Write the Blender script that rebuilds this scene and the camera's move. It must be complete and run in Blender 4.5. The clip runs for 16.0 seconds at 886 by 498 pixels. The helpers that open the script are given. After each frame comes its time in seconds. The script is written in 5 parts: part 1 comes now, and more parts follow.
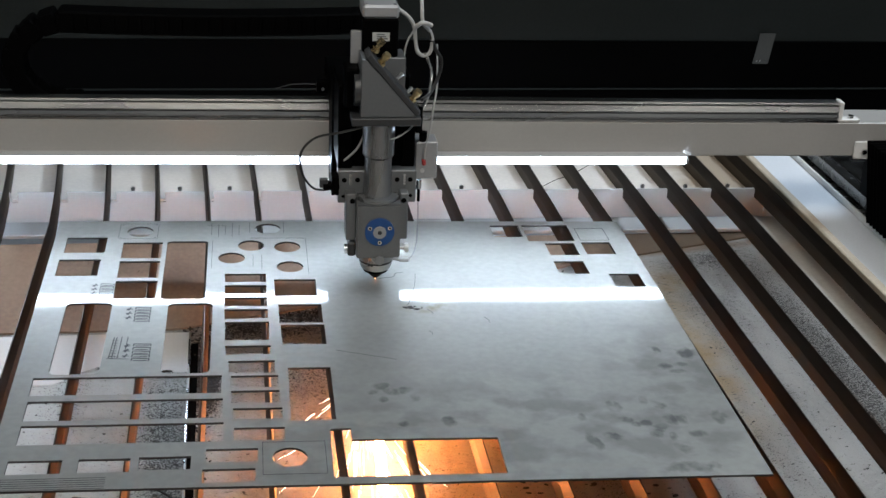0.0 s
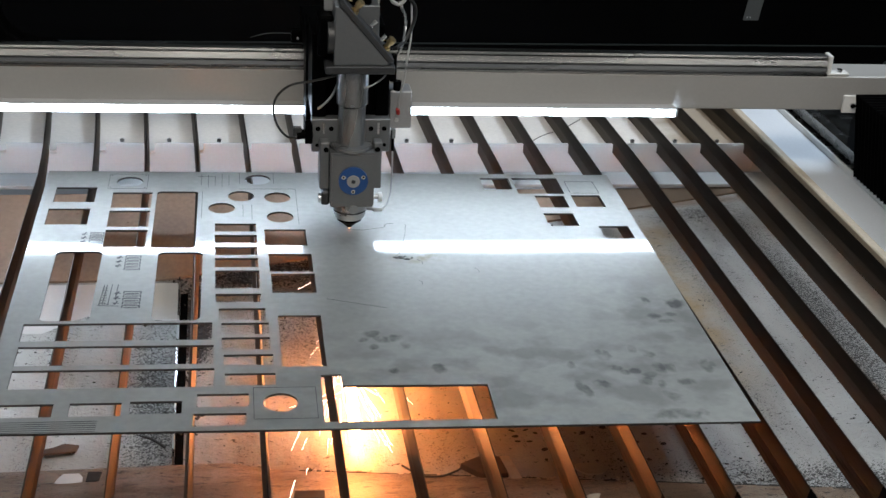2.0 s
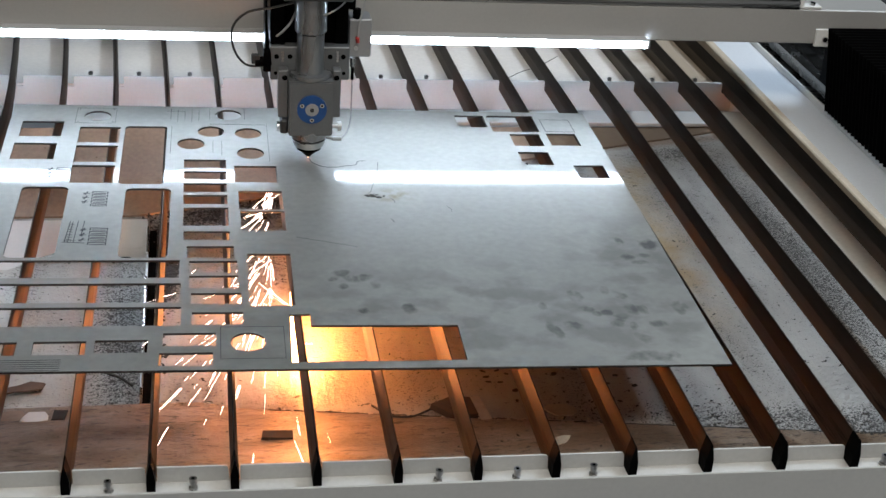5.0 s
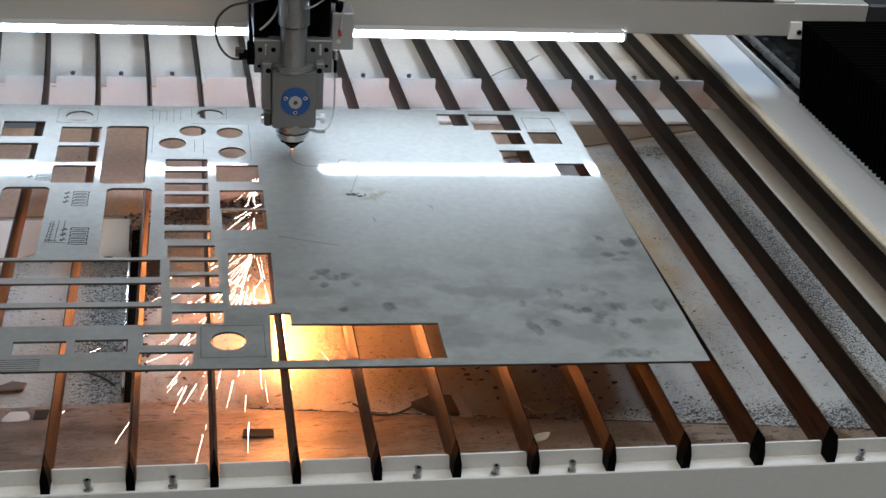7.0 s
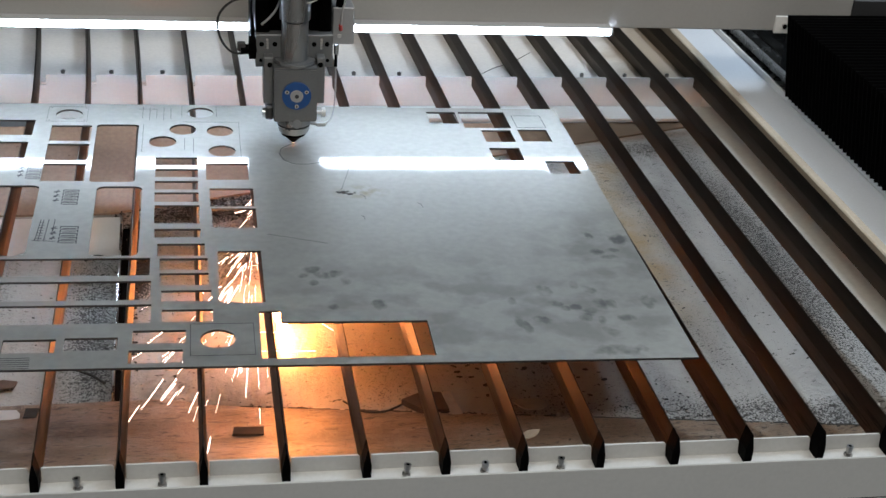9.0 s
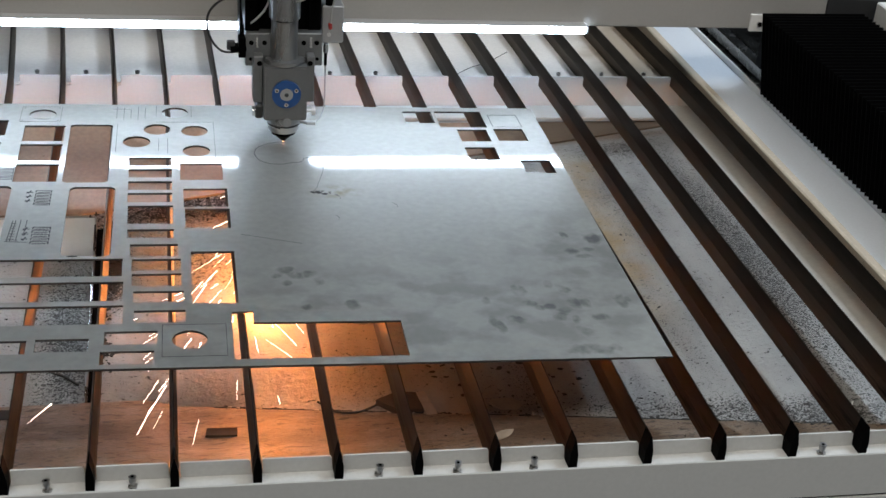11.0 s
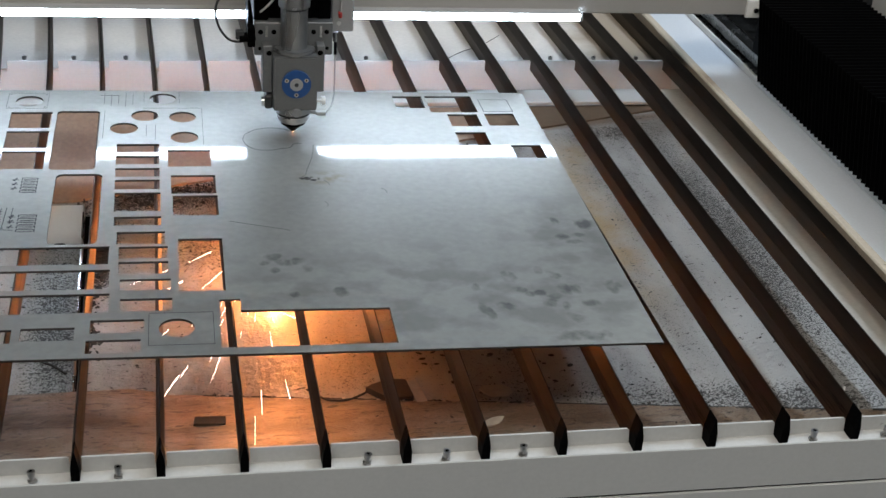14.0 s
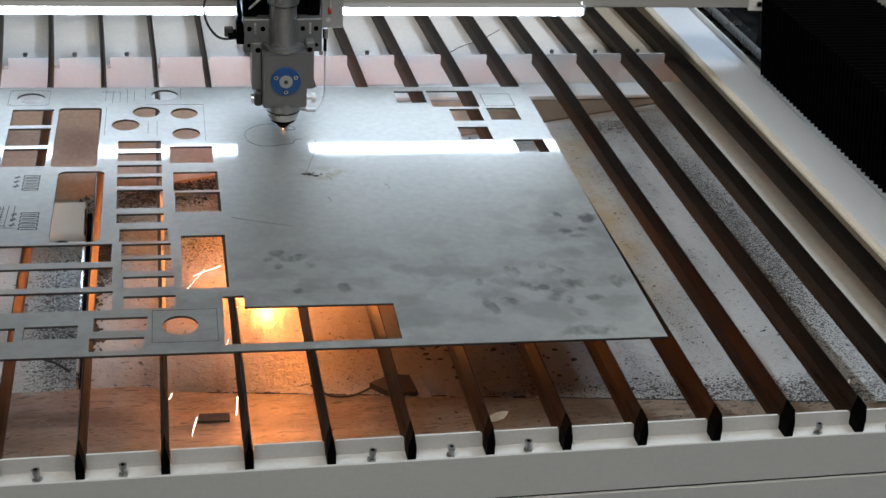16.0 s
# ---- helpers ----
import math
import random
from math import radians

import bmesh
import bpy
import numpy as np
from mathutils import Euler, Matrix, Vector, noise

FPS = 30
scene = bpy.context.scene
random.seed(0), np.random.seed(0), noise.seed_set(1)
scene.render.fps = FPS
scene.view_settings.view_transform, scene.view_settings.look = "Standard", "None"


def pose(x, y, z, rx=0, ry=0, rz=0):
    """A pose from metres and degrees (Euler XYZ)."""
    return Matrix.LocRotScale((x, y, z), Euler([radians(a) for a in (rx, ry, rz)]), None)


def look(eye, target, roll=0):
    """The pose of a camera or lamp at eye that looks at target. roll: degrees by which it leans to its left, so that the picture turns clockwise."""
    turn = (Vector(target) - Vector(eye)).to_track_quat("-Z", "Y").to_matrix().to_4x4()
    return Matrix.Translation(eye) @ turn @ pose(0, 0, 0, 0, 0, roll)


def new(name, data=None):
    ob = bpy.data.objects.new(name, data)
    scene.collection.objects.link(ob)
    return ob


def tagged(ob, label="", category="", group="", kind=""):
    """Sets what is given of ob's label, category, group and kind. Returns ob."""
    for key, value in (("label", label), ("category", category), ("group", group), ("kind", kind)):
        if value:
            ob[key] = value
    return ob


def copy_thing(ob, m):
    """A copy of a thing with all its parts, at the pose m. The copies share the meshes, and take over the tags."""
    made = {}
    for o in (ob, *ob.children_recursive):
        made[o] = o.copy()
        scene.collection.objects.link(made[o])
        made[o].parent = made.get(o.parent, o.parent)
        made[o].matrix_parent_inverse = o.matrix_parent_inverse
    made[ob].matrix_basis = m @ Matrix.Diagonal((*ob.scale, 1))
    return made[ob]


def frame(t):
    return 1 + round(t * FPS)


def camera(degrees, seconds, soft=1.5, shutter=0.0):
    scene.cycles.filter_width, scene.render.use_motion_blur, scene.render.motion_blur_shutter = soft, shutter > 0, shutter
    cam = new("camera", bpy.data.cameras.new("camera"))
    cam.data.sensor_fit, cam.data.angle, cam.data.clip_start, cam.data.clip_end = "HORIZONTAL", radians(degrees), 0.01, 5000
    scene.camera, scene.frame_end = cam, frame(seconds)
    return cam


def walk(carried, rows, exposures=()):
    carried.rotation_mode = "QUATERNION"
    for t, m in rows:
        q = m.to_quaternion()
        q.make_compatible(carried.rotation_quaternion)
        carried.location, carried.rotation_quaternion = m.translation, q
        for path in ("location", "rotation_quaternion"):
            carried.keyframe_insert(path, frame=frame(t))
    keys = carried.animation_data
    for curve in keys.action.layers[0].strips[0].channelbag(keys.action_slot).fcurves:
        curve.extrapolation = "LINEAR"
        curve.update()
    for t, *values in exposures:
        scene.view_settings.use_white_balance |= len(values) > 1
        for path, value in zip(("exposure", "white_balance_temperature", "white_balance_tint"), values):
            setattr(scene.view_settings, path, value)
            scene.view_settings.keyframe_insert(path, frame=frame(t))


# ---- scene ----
cam = camera(36.5, 16.0)
PATH = [
    (0, (-0.651, -0.921, 0.721), (-0.357, 0.882, -0.091), 2.7),
    (0.5, (-0.656, -0.922, 0.718), (-0.367, 0.887, -0.084), 2.7),
    (1, (-0.657, -0.923, 0.713), (-0.365, 0.884, -0.093), 2.9),
    (1.5, (-0.648, -0.929, 0.713), (-0.34, 0.868, -0.109), 3.1),
    (2, (-0.656, -0.93, 0.705), (-0.343, 0.85, -0.153), 3.3),
    (2.5, (-0.663, -0.92, 0.7), (-0.343, 0.842, -0.19), 3.6),
    (3, (-0.659, -0.915, 0.701), (-0.336, 0.838, -0.205), 3.7),
    (3.5, (-0.651, -0.911, 0.699), (-0.326, 0.834, -0.223), 3.9),
    (4, (-0.648, -0.91, 0.698), (-0.317, 0.828, -0.234), 4.1),
    (6.5, (-0.637, -0.919, 0.704), (-0.285, 0.809, -0.239), 4.3),
    (7, (-0.635, -0.919, 0.703), (-0.279, 0.809, -0.239), 4.3),
    (7.5, (-0.634, -0.917, 0.703), (-0.276, 0.81, -0.239), 4.3),
    (8, (-0.632, -0.917, 0.703), (-0.272, 0.809, -0.241), 4.3),
    (8.5, (-0.632, -0.92, 0.702), (-0.27, 0.806, -0.241), 4.3),
    (9, (-0.631, -0.922, 0.704), (-0.266, 0.803, -0.24), 4.3),
    (11.5, (-0.615, -0.92, 0.702), (-0.224, 0.8, -0.241), 4.5),
    (12, (-0.612, -0.915, 0.701), (-0.219, 0.803, -0.246), 4.5),
    (12.5, (-0.612, -0.914, 0.702), (-0.218, 0.801, -0.249), 4.4),
    (13, (-0.611, -0.911, 0.7), (-0.218, 0.801, -0.255), 4.4),
    (13.5, (-0.609, -0.91, 0.699), (-0.218, 0.801, -0.259), 4.3),
    (14, (-0.609, -0.912, 0.7), (-0.218, 0.797, -0.263), 4.3),
    (14.5, (-0.608, -0.915, 0.699), (-0.219, 0.793, -0.265), 4.2),
    (15, (-0.606, -0.914, 0.699), (-0.218, 0.791, -0.271), 4.1),
    (15.5, (-0.606, -0.912, 0.7), (-0.217, 0.792, -0.271), 4.0),
    (16, (-0.61, -0.909, 0.701), (-0.222, 0.795, -0.271), 3.9),
]
walk(cam, [(t, look(eye, target, roll)) for t, eye, target, roll in PATH])

# ---- world and light ----
world = bpy.data.worlds.new("room_air")
scene.world = world
world.use_nodes = True
world.node_tree.nodes["Background"].inputs[0].default_value = (0.84, 0.90, 1.0, 1)
world.node_tree.nodes["Background"].inputs[1].default_value = 0.10


def area_lamp(name, eye, target, w, h, power, colour):
    data = bpy.data.lights.new(name, "AREA")
    data.shape, data.size, data.size_y, data.energy, data.color = "RECTANGLE", w, h, power, colour
    ob = new(name, data)
    ob.matrix_world = look(eye, target)
    return ob


area_lamp("ceiling_lamp_light", (-0.7, -0.95, 2.55), (-0.55, 0.1, 0), 2.2, 0.9, 77, (1.0, 0.945, 0.85))
area_lamp("ceiling_lamp_light", (1.3, -1.4, 2.55), (0.4, 0.2, 0), 1.2, 0.6, 18, (1.0, 0.965, 0.91))
area_lamp("ceiling_lamp_light", (1.0, 0.9, 2.55), (0.3, 0.9, 0), 1.2, 0.5, 58, (0.74, 0.87, 1.0))
scene.view_settings.exposure = 0.0


# ---- materials ----
def node_mat(name, colour, rough=0.5, metal=0.0, grain=60.0, vary=0.15, patch=6.0, bump=0.02, stretch=(1, 1, 1), dirt=None,
             dirt_at=0.62, dirt_scale=14.0, emit=None, power=0.0, rough_vary=0.12, gloss=0.5,
             stain=None):
    m = bpy.data.materials.new(name)
    m.use_nodes = True
    nt = m.node_tree
    b = nt.nodes["Principled BSDF"]
    L = nt.links.new
    b.inputs["Metallic"].default_value = metal
    b.inputs["Specular IOR Level"].default_value = gloss
    if emit:
        b.inputs["Base Color"].default_value = (*colour, 1)
        b.inputs["Emission Color"].default_value = (*emit, 1)
        b.inputs["Emission Strength"].default_value = power
        return m
    co = nt.nodes.new("ShaderNodeTexCoord")
    mp = nt.nodes.new("ShaderNodeMapping")
    mp.inputs["Scale"].default_value = stretch
    L(co.outputs["Object"], mp.inputs["Vector"])

    def noise_tex(scale, detail):
        n = nt.nodes.new("ShaderNodeTexNoise")
        n.inputs["Scale"].default_value, n.inputs["Detail"].default_value = scale, detail
        L(mp.outputs["Vector"], n.inputs["Vector"])
        return n

    fine, broad = noise_tex(grain, 6), noise_tex(patch, 4)
    both = nt.nodes.new("ShaderNodeMath")
    both.operation = "ADD"
    L(fine.outputs["Fac"], both.inputs[0])
    L(broad.outputs["Fac"], both.inputs[1])
    ramp = nt.nodes.new("ShaderNodeMapRange")
    for i, v in ((1, 0.6), (2, 1.4), (3, 1 - vary), (4, 1 + vary)):
        ramp.inputs[i].default_value = v
    L(both.outputs[0], ramp.inputs[0])
    mul = nt.nodes.new("ShaderNodeVectorMath")
    mul.operation = "SCALE"
    mul.inputs[0].default_value = colour
    L(ramp.outputs[0], mul.inputs["Scale"])
    out = mul.outputs[0]
    if dirt:
        specks = noise_tex(dirt_scale, 8)
        specks.inputs["Roughness"].default_value = 0.75
        r = nt.nodes.new("ShaderNodeMapRange")
        r.inputs[1].default_value, r.inputs[2].default_value = dirt_at, dirt_at + 0.06
        L(specks.outputs["Fac"], r.inputs[0])
        mix = nt.nodes.new("ShaderNodeMix")
        mix.data_type = "RGBA"
        mix.inputs["B"].default_value = (*dirt, 1)
        L(out, mix.inputs["A"])
        L(r.outputs[0], mix.inputs["Factor"])
        out = mix.outputs["Result"]
    if stain:
        # one broad stain with a ragged edge: its place, half sizes and colour
        x, y, rx, ry, tint = stain
        at = nt.nodes.new("ShaderNodeMapping")
        at.vector_type = "TEXTURE"
        at.inputs["Location"].default_value, at.inputs["Scale"].default_value = (x, y, 0), (rx, ry, 1000)
        L(co.outputs["Object"], at.inputs["Vector"])
        ln = nt.nodes.new("ShaderNodeVectorMath")
        ln.operation = "LENGTH"
        L(at.outputs[0], ln.inputs[0])
        edge = nt.nodes.new("ShaderNodeMath")
        edge.operation = "ADD"
        L(ln.outputs["Value"], edge.inputs[0]), L(noise_tex(18, 5).outputs["Fac"], edge.inputs[1])
        r = nt.nodes.new("ShaderNodeMapRange")
        for i, v in ((1, 0.9), (2, 1.45), (3, 0.9), (4, 0.0)):
            r.inputs[i].default_value = v
        L(edge.outputs[0], r.inputs[0])
        mix = nt.nodes.new("ShaderNodeMix")
        mix.data_type = "RGBA"
        mix.inputs["B"].default_value = (*tint, 1)
        L(out, mix.inputs["A"])
        L(r.outputs[0], mix.inputs["Factor"])
        out = mix.outputs["Result"]
    L(out, b.inputs["Base Color"])
    rr = nt.nodes.new("ShaderNodeMapRange")
    for i, v in ((1, 0.3), (2, 0.7), (3, max(0.03, rough - rough_vary)), (4, min(1, rough + rough_vary))):
        rr.inputs[i].default_value = v
    L(broad.outputs["Fac"], rr.inputs[0])
    L(rr.outputs[0], b.inputs["Roughness"])
    if bump:
        bp = nt.nodes.new("ShaderNodeBump")
        bp.inputs["Strength"].default_value, bp.inputs["Distance"].default_value = 0.6, bump * 0.01
        L(fine.outputs["Fac"], bp.inputs["Height"])
        L(bp.outputs[0], b.inputs["Normal"])
    return m


M = {
    "white": node_mat("white_powder_coat", (0.64, 0.635, 0.62), 0.55, 0, 220, 0.05, 9, 0.02, dirt=(0.2, 0.18, 0.16), dirt_at=0.74, dirt_scale=30),
    "ledge": node_mat("grimy_beige_ledge", (0.36, 0.345, 0.315), 0.5, 0, 180, 0.12, 9, 0.03, dirt=(0.10, 0.08, 0.065), dirt_at=0.66, dirt_scale=34),
    "lip": node_mat("yellowed_lip_paint", (0.50, 0.43, 0.34), 0.5, 0, 180, 0.15, 9, 0.03, dirt=(0.16, 0.11, 0.07), dirt_at=0.62, dirt_scale=30),
    # the rear comb's white, darkened here for the weaker light at the front
    "dim_white": node_mat("dimmed_scuffed_white_paint", (0.47, 0.47, 0.46), 0.5, 0, 220, 0.08, 12, 0.02, dirt=(0.10, 0.085, 0.07), dirt_at=0.66, dirt_scale=45),
    "deck": node_mat("dusty_grey_deck_paint", (0.74, 0.70, 0.655), 0.55, 0, 200, 0.10, 7, 0.03, dirt=(0.15, 0.13, 0.11), dirt_at=0.69, dirt_scale=38, stain=(0.10, 1.05, 0.13, 0.4, (0.36, 0.29, 0.215))),
    # frame white with the bright bluish lamp light put into its colour
    "side_lit": node_mat("blue_lit_side_white", (0.70, 0.74, 0.80), 0.40, 0, 240, 0.05, 5, 0.02, dirt=(0.30, 0.27, 0.22), dirt_at=0.74, dirt_scale=18),
    "frame": node_mat("grey_white_frame_paint", (0.40, 0.405, 0.40), 0.5, 0, 240, 0.05, 5, 0.02, dirt=(0.16, 0.14, 0.12), dirt_at=0.76, dirt_scale=24),
    "beam": node_mat("satin_grey_beam_paint", (0.40, 0.39, 0.375), 0.42, 0.3, 260, 0.04, 4, 0.01),
    "alu": node_mat("brushed_extruded_aluminium", (0.36, 0.36, 0.355), 0.24, 1, 300, 0.12, 7, 0.01, stretch=(0.4, 4, 4), rough_vary=0.08),
    "slat": node_mat("dark_oxidised_steel_slat", (0.078, 0.063, 0.050), 0.46, 1.0, 150, 0.35, 9, 0.01, stretch=(1, 0.08, 1), rough_vary=0.06, dirt=(0.016, 0.012, 0.010), dirt_at=0.60, dirt_scale=20),
    "cut": node_mat("oxidised_cut_edge", (0.05, 0.042, 0.038), 0.55, 0.4, 400, 0.3, 30, 0.02),
    "black": node_mat("black_anodised_panel", (0.0010, 0.0010, 0.0011), 0.5, 0, 200, 0.2, 6, 0.01, gloss=0.02),
    "dark": node_mat("dark_grey_cover", (0.013, 0.0155, 0.0153), 0.5, 0, 180, 0.2, 3, 0.01, gloss=0.12),
    "rubber": node_mat("black_bellows_fabric", (0.0010, 0.0010, 0.0011), 0.6, 0, 400, 0.2, 8, 0.02, gloss=0.02),
    "head": node_mat("grey_anodised_head", (0.15, 0.155, 0.16), 0.4, 0.55, 400, 0.08, 12, 0.005),
    "screw": node_mat("dull_zinc_screw", (0.36, 0.35, 0.34), 0.32, 1, 300, 0.2, 30, 0.01),
    "sticker": node_mat("faded_label", (0.05, 0.053, 0.053), 0.6, 0, 300, 0.15, 40, 0.0),
    "tube": node_mat("satin_grey_tube", (0.30, 0.305, 0.31), 0.30, 0.85, 400, 0.06, 12, 0.004, stretch=(1, 1, 0.2)),
    "ring": node_mat("turned_aluminium_ring", (0.33, 0.335, 0.34), 0.34, 0.85, 400, 0.08, 20, 0.004),
    "headdark": node_mat("dark_grey_head_plate", (0.035, 0.036, 0.038), 0.42, 0.3, 300, 0.1, 12, 0.005),
    "steel": node_mat("bright_steel", (0.55, 0.55, 0.55), 0.25, 1, 300, 0.06, 20, 0.004),
    "blue": node_mat("blue_enamel", (0.005, 0.055, 0.20), 0.4, 0, 300, 0.06, 20, 0.003),
    "brass": node_mat("brass", (0.50, 0.38, 0.20), 0.28, 1, 300, 0.1, 20, 0.004),
    "cable": node_mat("black_cable", (0.01, 0.01, 0.01), 0.45, 0, 300, 0.1, 20, 0.004),
    "wirewhite": node_mat("pale_wire", (0.36, 0.36, 0.355), 0.45, 0, 300, 0.06, 20, 0.004),
    "red": node_mat("red_terminal", (0.4, 0.02, 0.015), 0.4, 0, 300, 0.06, 20, 0.003),
    "boxgrey": node_mat("pale_grey_box", (0.34, 0.34, 0.345), 0.4, 0.5, 300, 0.05, 20, 0.004),
    "label": node_mat("paper_label", (0.42, 0.44, 0.44), 0.6, 0, 300, 0.1, 40, 0.0),
    "ink": node_mat("dark_engraving", (0.03, 0.03, 0.035), 0.6, 0, 300, 0.2, 40, 0.0),
    "rearpan": node_mat("tan_stained_pan", (0.29, 0.205, 0.15), 0.4, 0.1, 160, 0.2, 4, 0.03, dirt=(0.07, 0.045, 0.03), dirt_at=0.64, dirt_scale=75, stain=(-0.02, 0.84, 0.26, 0.16, (0.075, 0.050, 0.030))),
    "flake": node_mat("pale_scorched_film", (0.40, 0.34, 0.28), 0.5, 0, 160, 0.2, 30, 0.05),
    "wood": node_mat("charred_scrap", (0.075, 0.040, 0.022), 0.6, 0, 90, 0.4, 12, 0.1),
    "char": node_mat("black_soot_scrap", (0.03, 0.028, 0.026), 0.8, 0, 90, 0.4, 12, 0.2),
    "wall": node_mat("pale_room_wall", (0.45, 0.46, 0.47), 0.8, 0, 20, 0.05, 2, 0.0),
    "led": node_mat("white_led_tube", (1, 1, 1), emit=(0.655, 0.81, 1.0), power=36.0),
    "hot": node_mat("molten_metal_glow", (1, 0.5, 0.2), emit=(1.0, 0.315, 0.08), power=175.0),
    "spark": node_mat("spark_glow", (1, 0.7, 0.4), emit=(1.0, 0.66, 0.56), power=17.0),
    "tip": node_mat("cutting_point_glow", (1, 0.5, 0.3), emit=(1.0, 0.45, 0.2), power=6.0),
}


def drawn_across(m, amount):
    """Sheen that spreads along a bar, as on steel scoured across its length."""
    nt = m.node_tree
    b = nt.nodes["Principled BSDF"]
    tn = nt.nodes.new("ShaderNodeTangent")
    tn.direction_type = "UV_MAP"
    tn.uv_map = "along"
    nt.links.new(tn.outputs[0], b.inputs["Tangent"])
    b.inputs["Anisotropic"].default_value = amount


drawn_across(M["slat"], 0.88)


def plate_material():
    """Brushed sheet steel with broad grey clouding and groups of oily finger smudges."""
    m = bpy.data.materials.new("brushed_sheet_steel")
    m.use_nodes = True
    nt = m.node_tree
    L = nt.links.new
    b = nt.nodes["Principled BSDF"]
    b.inputs["Metallic"].default_value = 0.86
    b.inputs["Coat Weight"].default_value = 1.0
    b.inputs["Coat Roughness"].default_value = 0.065
    b.inputs["Coat IOR"].default_value = 1.41
    co = nt.nodes.new("ShaderNodeTexCoord")

    def noise_tex(scale, detail, stretch=(1, 1, 1)):
        mp = nt.nodes.new("ShaderNodeMapping")
        mp.inputs["Scale"].default_value = stretch
        L(co.outputs["Object"], mp.inputs["Vector"])
        n = nt.nodes.new("ShaderNodeTexNoise")
        n.inputs["Scale"].default_value, n.inputs["Detail"].default_value = scale, detail
        L(mp.outputs["Vector"], n.inputs["Vector"])
        return n.outputs["Fac"]

    def mrange(x, a, c, d, e):
        r = nt.nodes.new("ShaderNodeMapRange")
        for i, v in ((1, a), (2, c), (3, d), (4, e)):
            r.inputs[i].default_value = v
        L(x, r.inputs[0])
        return r.outputs[0]

    def op(kind, x, y):
        n = nt.nodes.new("ShaderNodeMath")
        n.operation = kind
        for i, v in ((0, x), (1, y)):
            if isinstance(v, float):
                n.inputs[i].default_value = v
            else:
                L(v, n.inputs[i])
        return n.outputs[0]

    def around(x, y, rx, ry):
        """1 near a point of the sheet, fading to 0."""
        mp = nt.nodes.new("ShaderNodeMapping")
        mp.vector_type = "POINT"
        mp.inputs["Location"].default_value = (-x / rx, -y / ry, 0)
        mp.inputs["Scale"].default_value = (1 / rx, 1 / ry, 0)
        L(co.outputs["Object"], mp.inputs["Vector"])
        ln = nt.nodes.new("ShaderNodeVectorMath")
        ln.operation = "LENGTH"
        L(mp.outputs[0], ln.inputs[0])
        return mrange(ln.outputs["Value"], 0.35, 1.1, 1.0, 0.0)

    cloud = noise_tex(9, 5)
    fine = noise_tex(110, 3)
    # oily finger marks and smears: place and half sizes on the sheet
    smears = [(-0.064, -0.384, 0.009, 0.013), (-0.143, -0.503, 0.008, 0.016), (-0.111, -0.493, 0.008, 0.015), (-0.095, -0.505, 0.009, 0.011), (-0.132, -0.539, 0.010, 0.010),
              (-0.159, -0.561, 0.010, 0.011), (-0.181, -0.570, 0.008, 0.020), (-0.106, -0.545, 0.015, 0.011), (-0.100, -0.562, 0.008, 0.013), (-0.095, -0.588, 0.015, 0.014),
              (-0.080, -0.533, 0.011, 0.018), (-0.091, -0.622, 0.029, 0.016), (-0.053, -0.433, 0.016, 0.008), (-0.046, -0.417, 0.015, 0.008), (-0.032, -0.392, 0.018, 0.023),
              (-0.071, -0.561, 0.015, 0.010), (-0.034, -0.528, 0.008, 0.011), (-0.376, -0.455, 0.013, 0.015), (-0.386, -0.471, 0.010, 0.011), (-0.353, -0.468, 0.011, 0.015),
              (-0.371, -0.522, 0.010, 0.010), (-0.324, -0.519, 0.013, 0.016), (-0.150, -0.501, 0.010, 0.020),
              (-0.138, -0.530, 0.012, 0.012),
              (-0.101, -0.501, 0.010, 0.016),
              (-0.093, -0.533, 0.012, 0.016),
              (-0.121, -0.537, 0.013, 0.011),
              (-0.186, -0.564, 0.009, 0.018),
              (-0.166, -0.559, 0.012, 0.012),
              (-0.113, -0.557, 0.012, 0.014),
              (-0.105, -0.621, 0.030, 0.014),
              (-0.186, -0.522, 0.008, 0.012),
              (-0.041, -0.530, 0.012, 0.020),
              (-0.065, -0.420, 0.014, 0.012),
              (-0.386, -0.443, 0.014, 0.012),
              (-0.396, -0.457, 0.010, 0.010),
              (-0.362, -0.454, 0.013, 0.011)]
    wob = noise_tex(75, 4, (1, 0.7, 1))
    marks = None
    for x, y, rx, ry in smears:
        one = mrange(op("ADD", around(x, y, rx, ry), op("MULTIPLY", wob, 2.0)), 1.55, 2.1, 0.0, 1.0)
        marks = one if marks is None else op("MAXIMUM", marks, one)
    marks = op("MULTIPLY", marks, mrange(noise_tex(52, 4), 0.34, 0.58, 0.25, 0.75))
    haze = op("MULTIPLY", mrange(noise_tex(21, 4, (1, 1.2, 1)), 0.44, 0.62, 0.0, 0.42), op("MAXIMUM", around(-0.22, -0.56, 0.42, 0.17), around(-0.06, -0.45, 0.10, 0.16)))
    grime = op("MINIMUM", op("ADD", marks, haze), 1.0)
    tone = mrange(op("ADD", cloud, fine), 0.7, 1.3, 0.335, 0.395)
    scorch = around(-0.312, -0.258, 0.035, 0.02)
    col = nt.nodes.new("ShaderNodeMix")
    col.data_type = "RGBA"
    base = nt.nodes.new("ShaderNodeCombineColor")
    L(op("MULTIPLY", tone, 1.02), base.inputs[0]), L(tone, base.inputs[1])
    L(op("MULTIPLY", tone, 0.925), base.inputs[2])
    L(base.outputs[0], col.inputs["A"])
    col.inputs["B"].default_value = (0.115, 0.115, 0.113, 1)
    L(grime, col.inputs["Factor"])
    col2 = nt.nodes.new("ShaderNodeMix")
    col2.data_type = "RGBA"
    L(col.outputs["Result"], col2.inputs["A"])
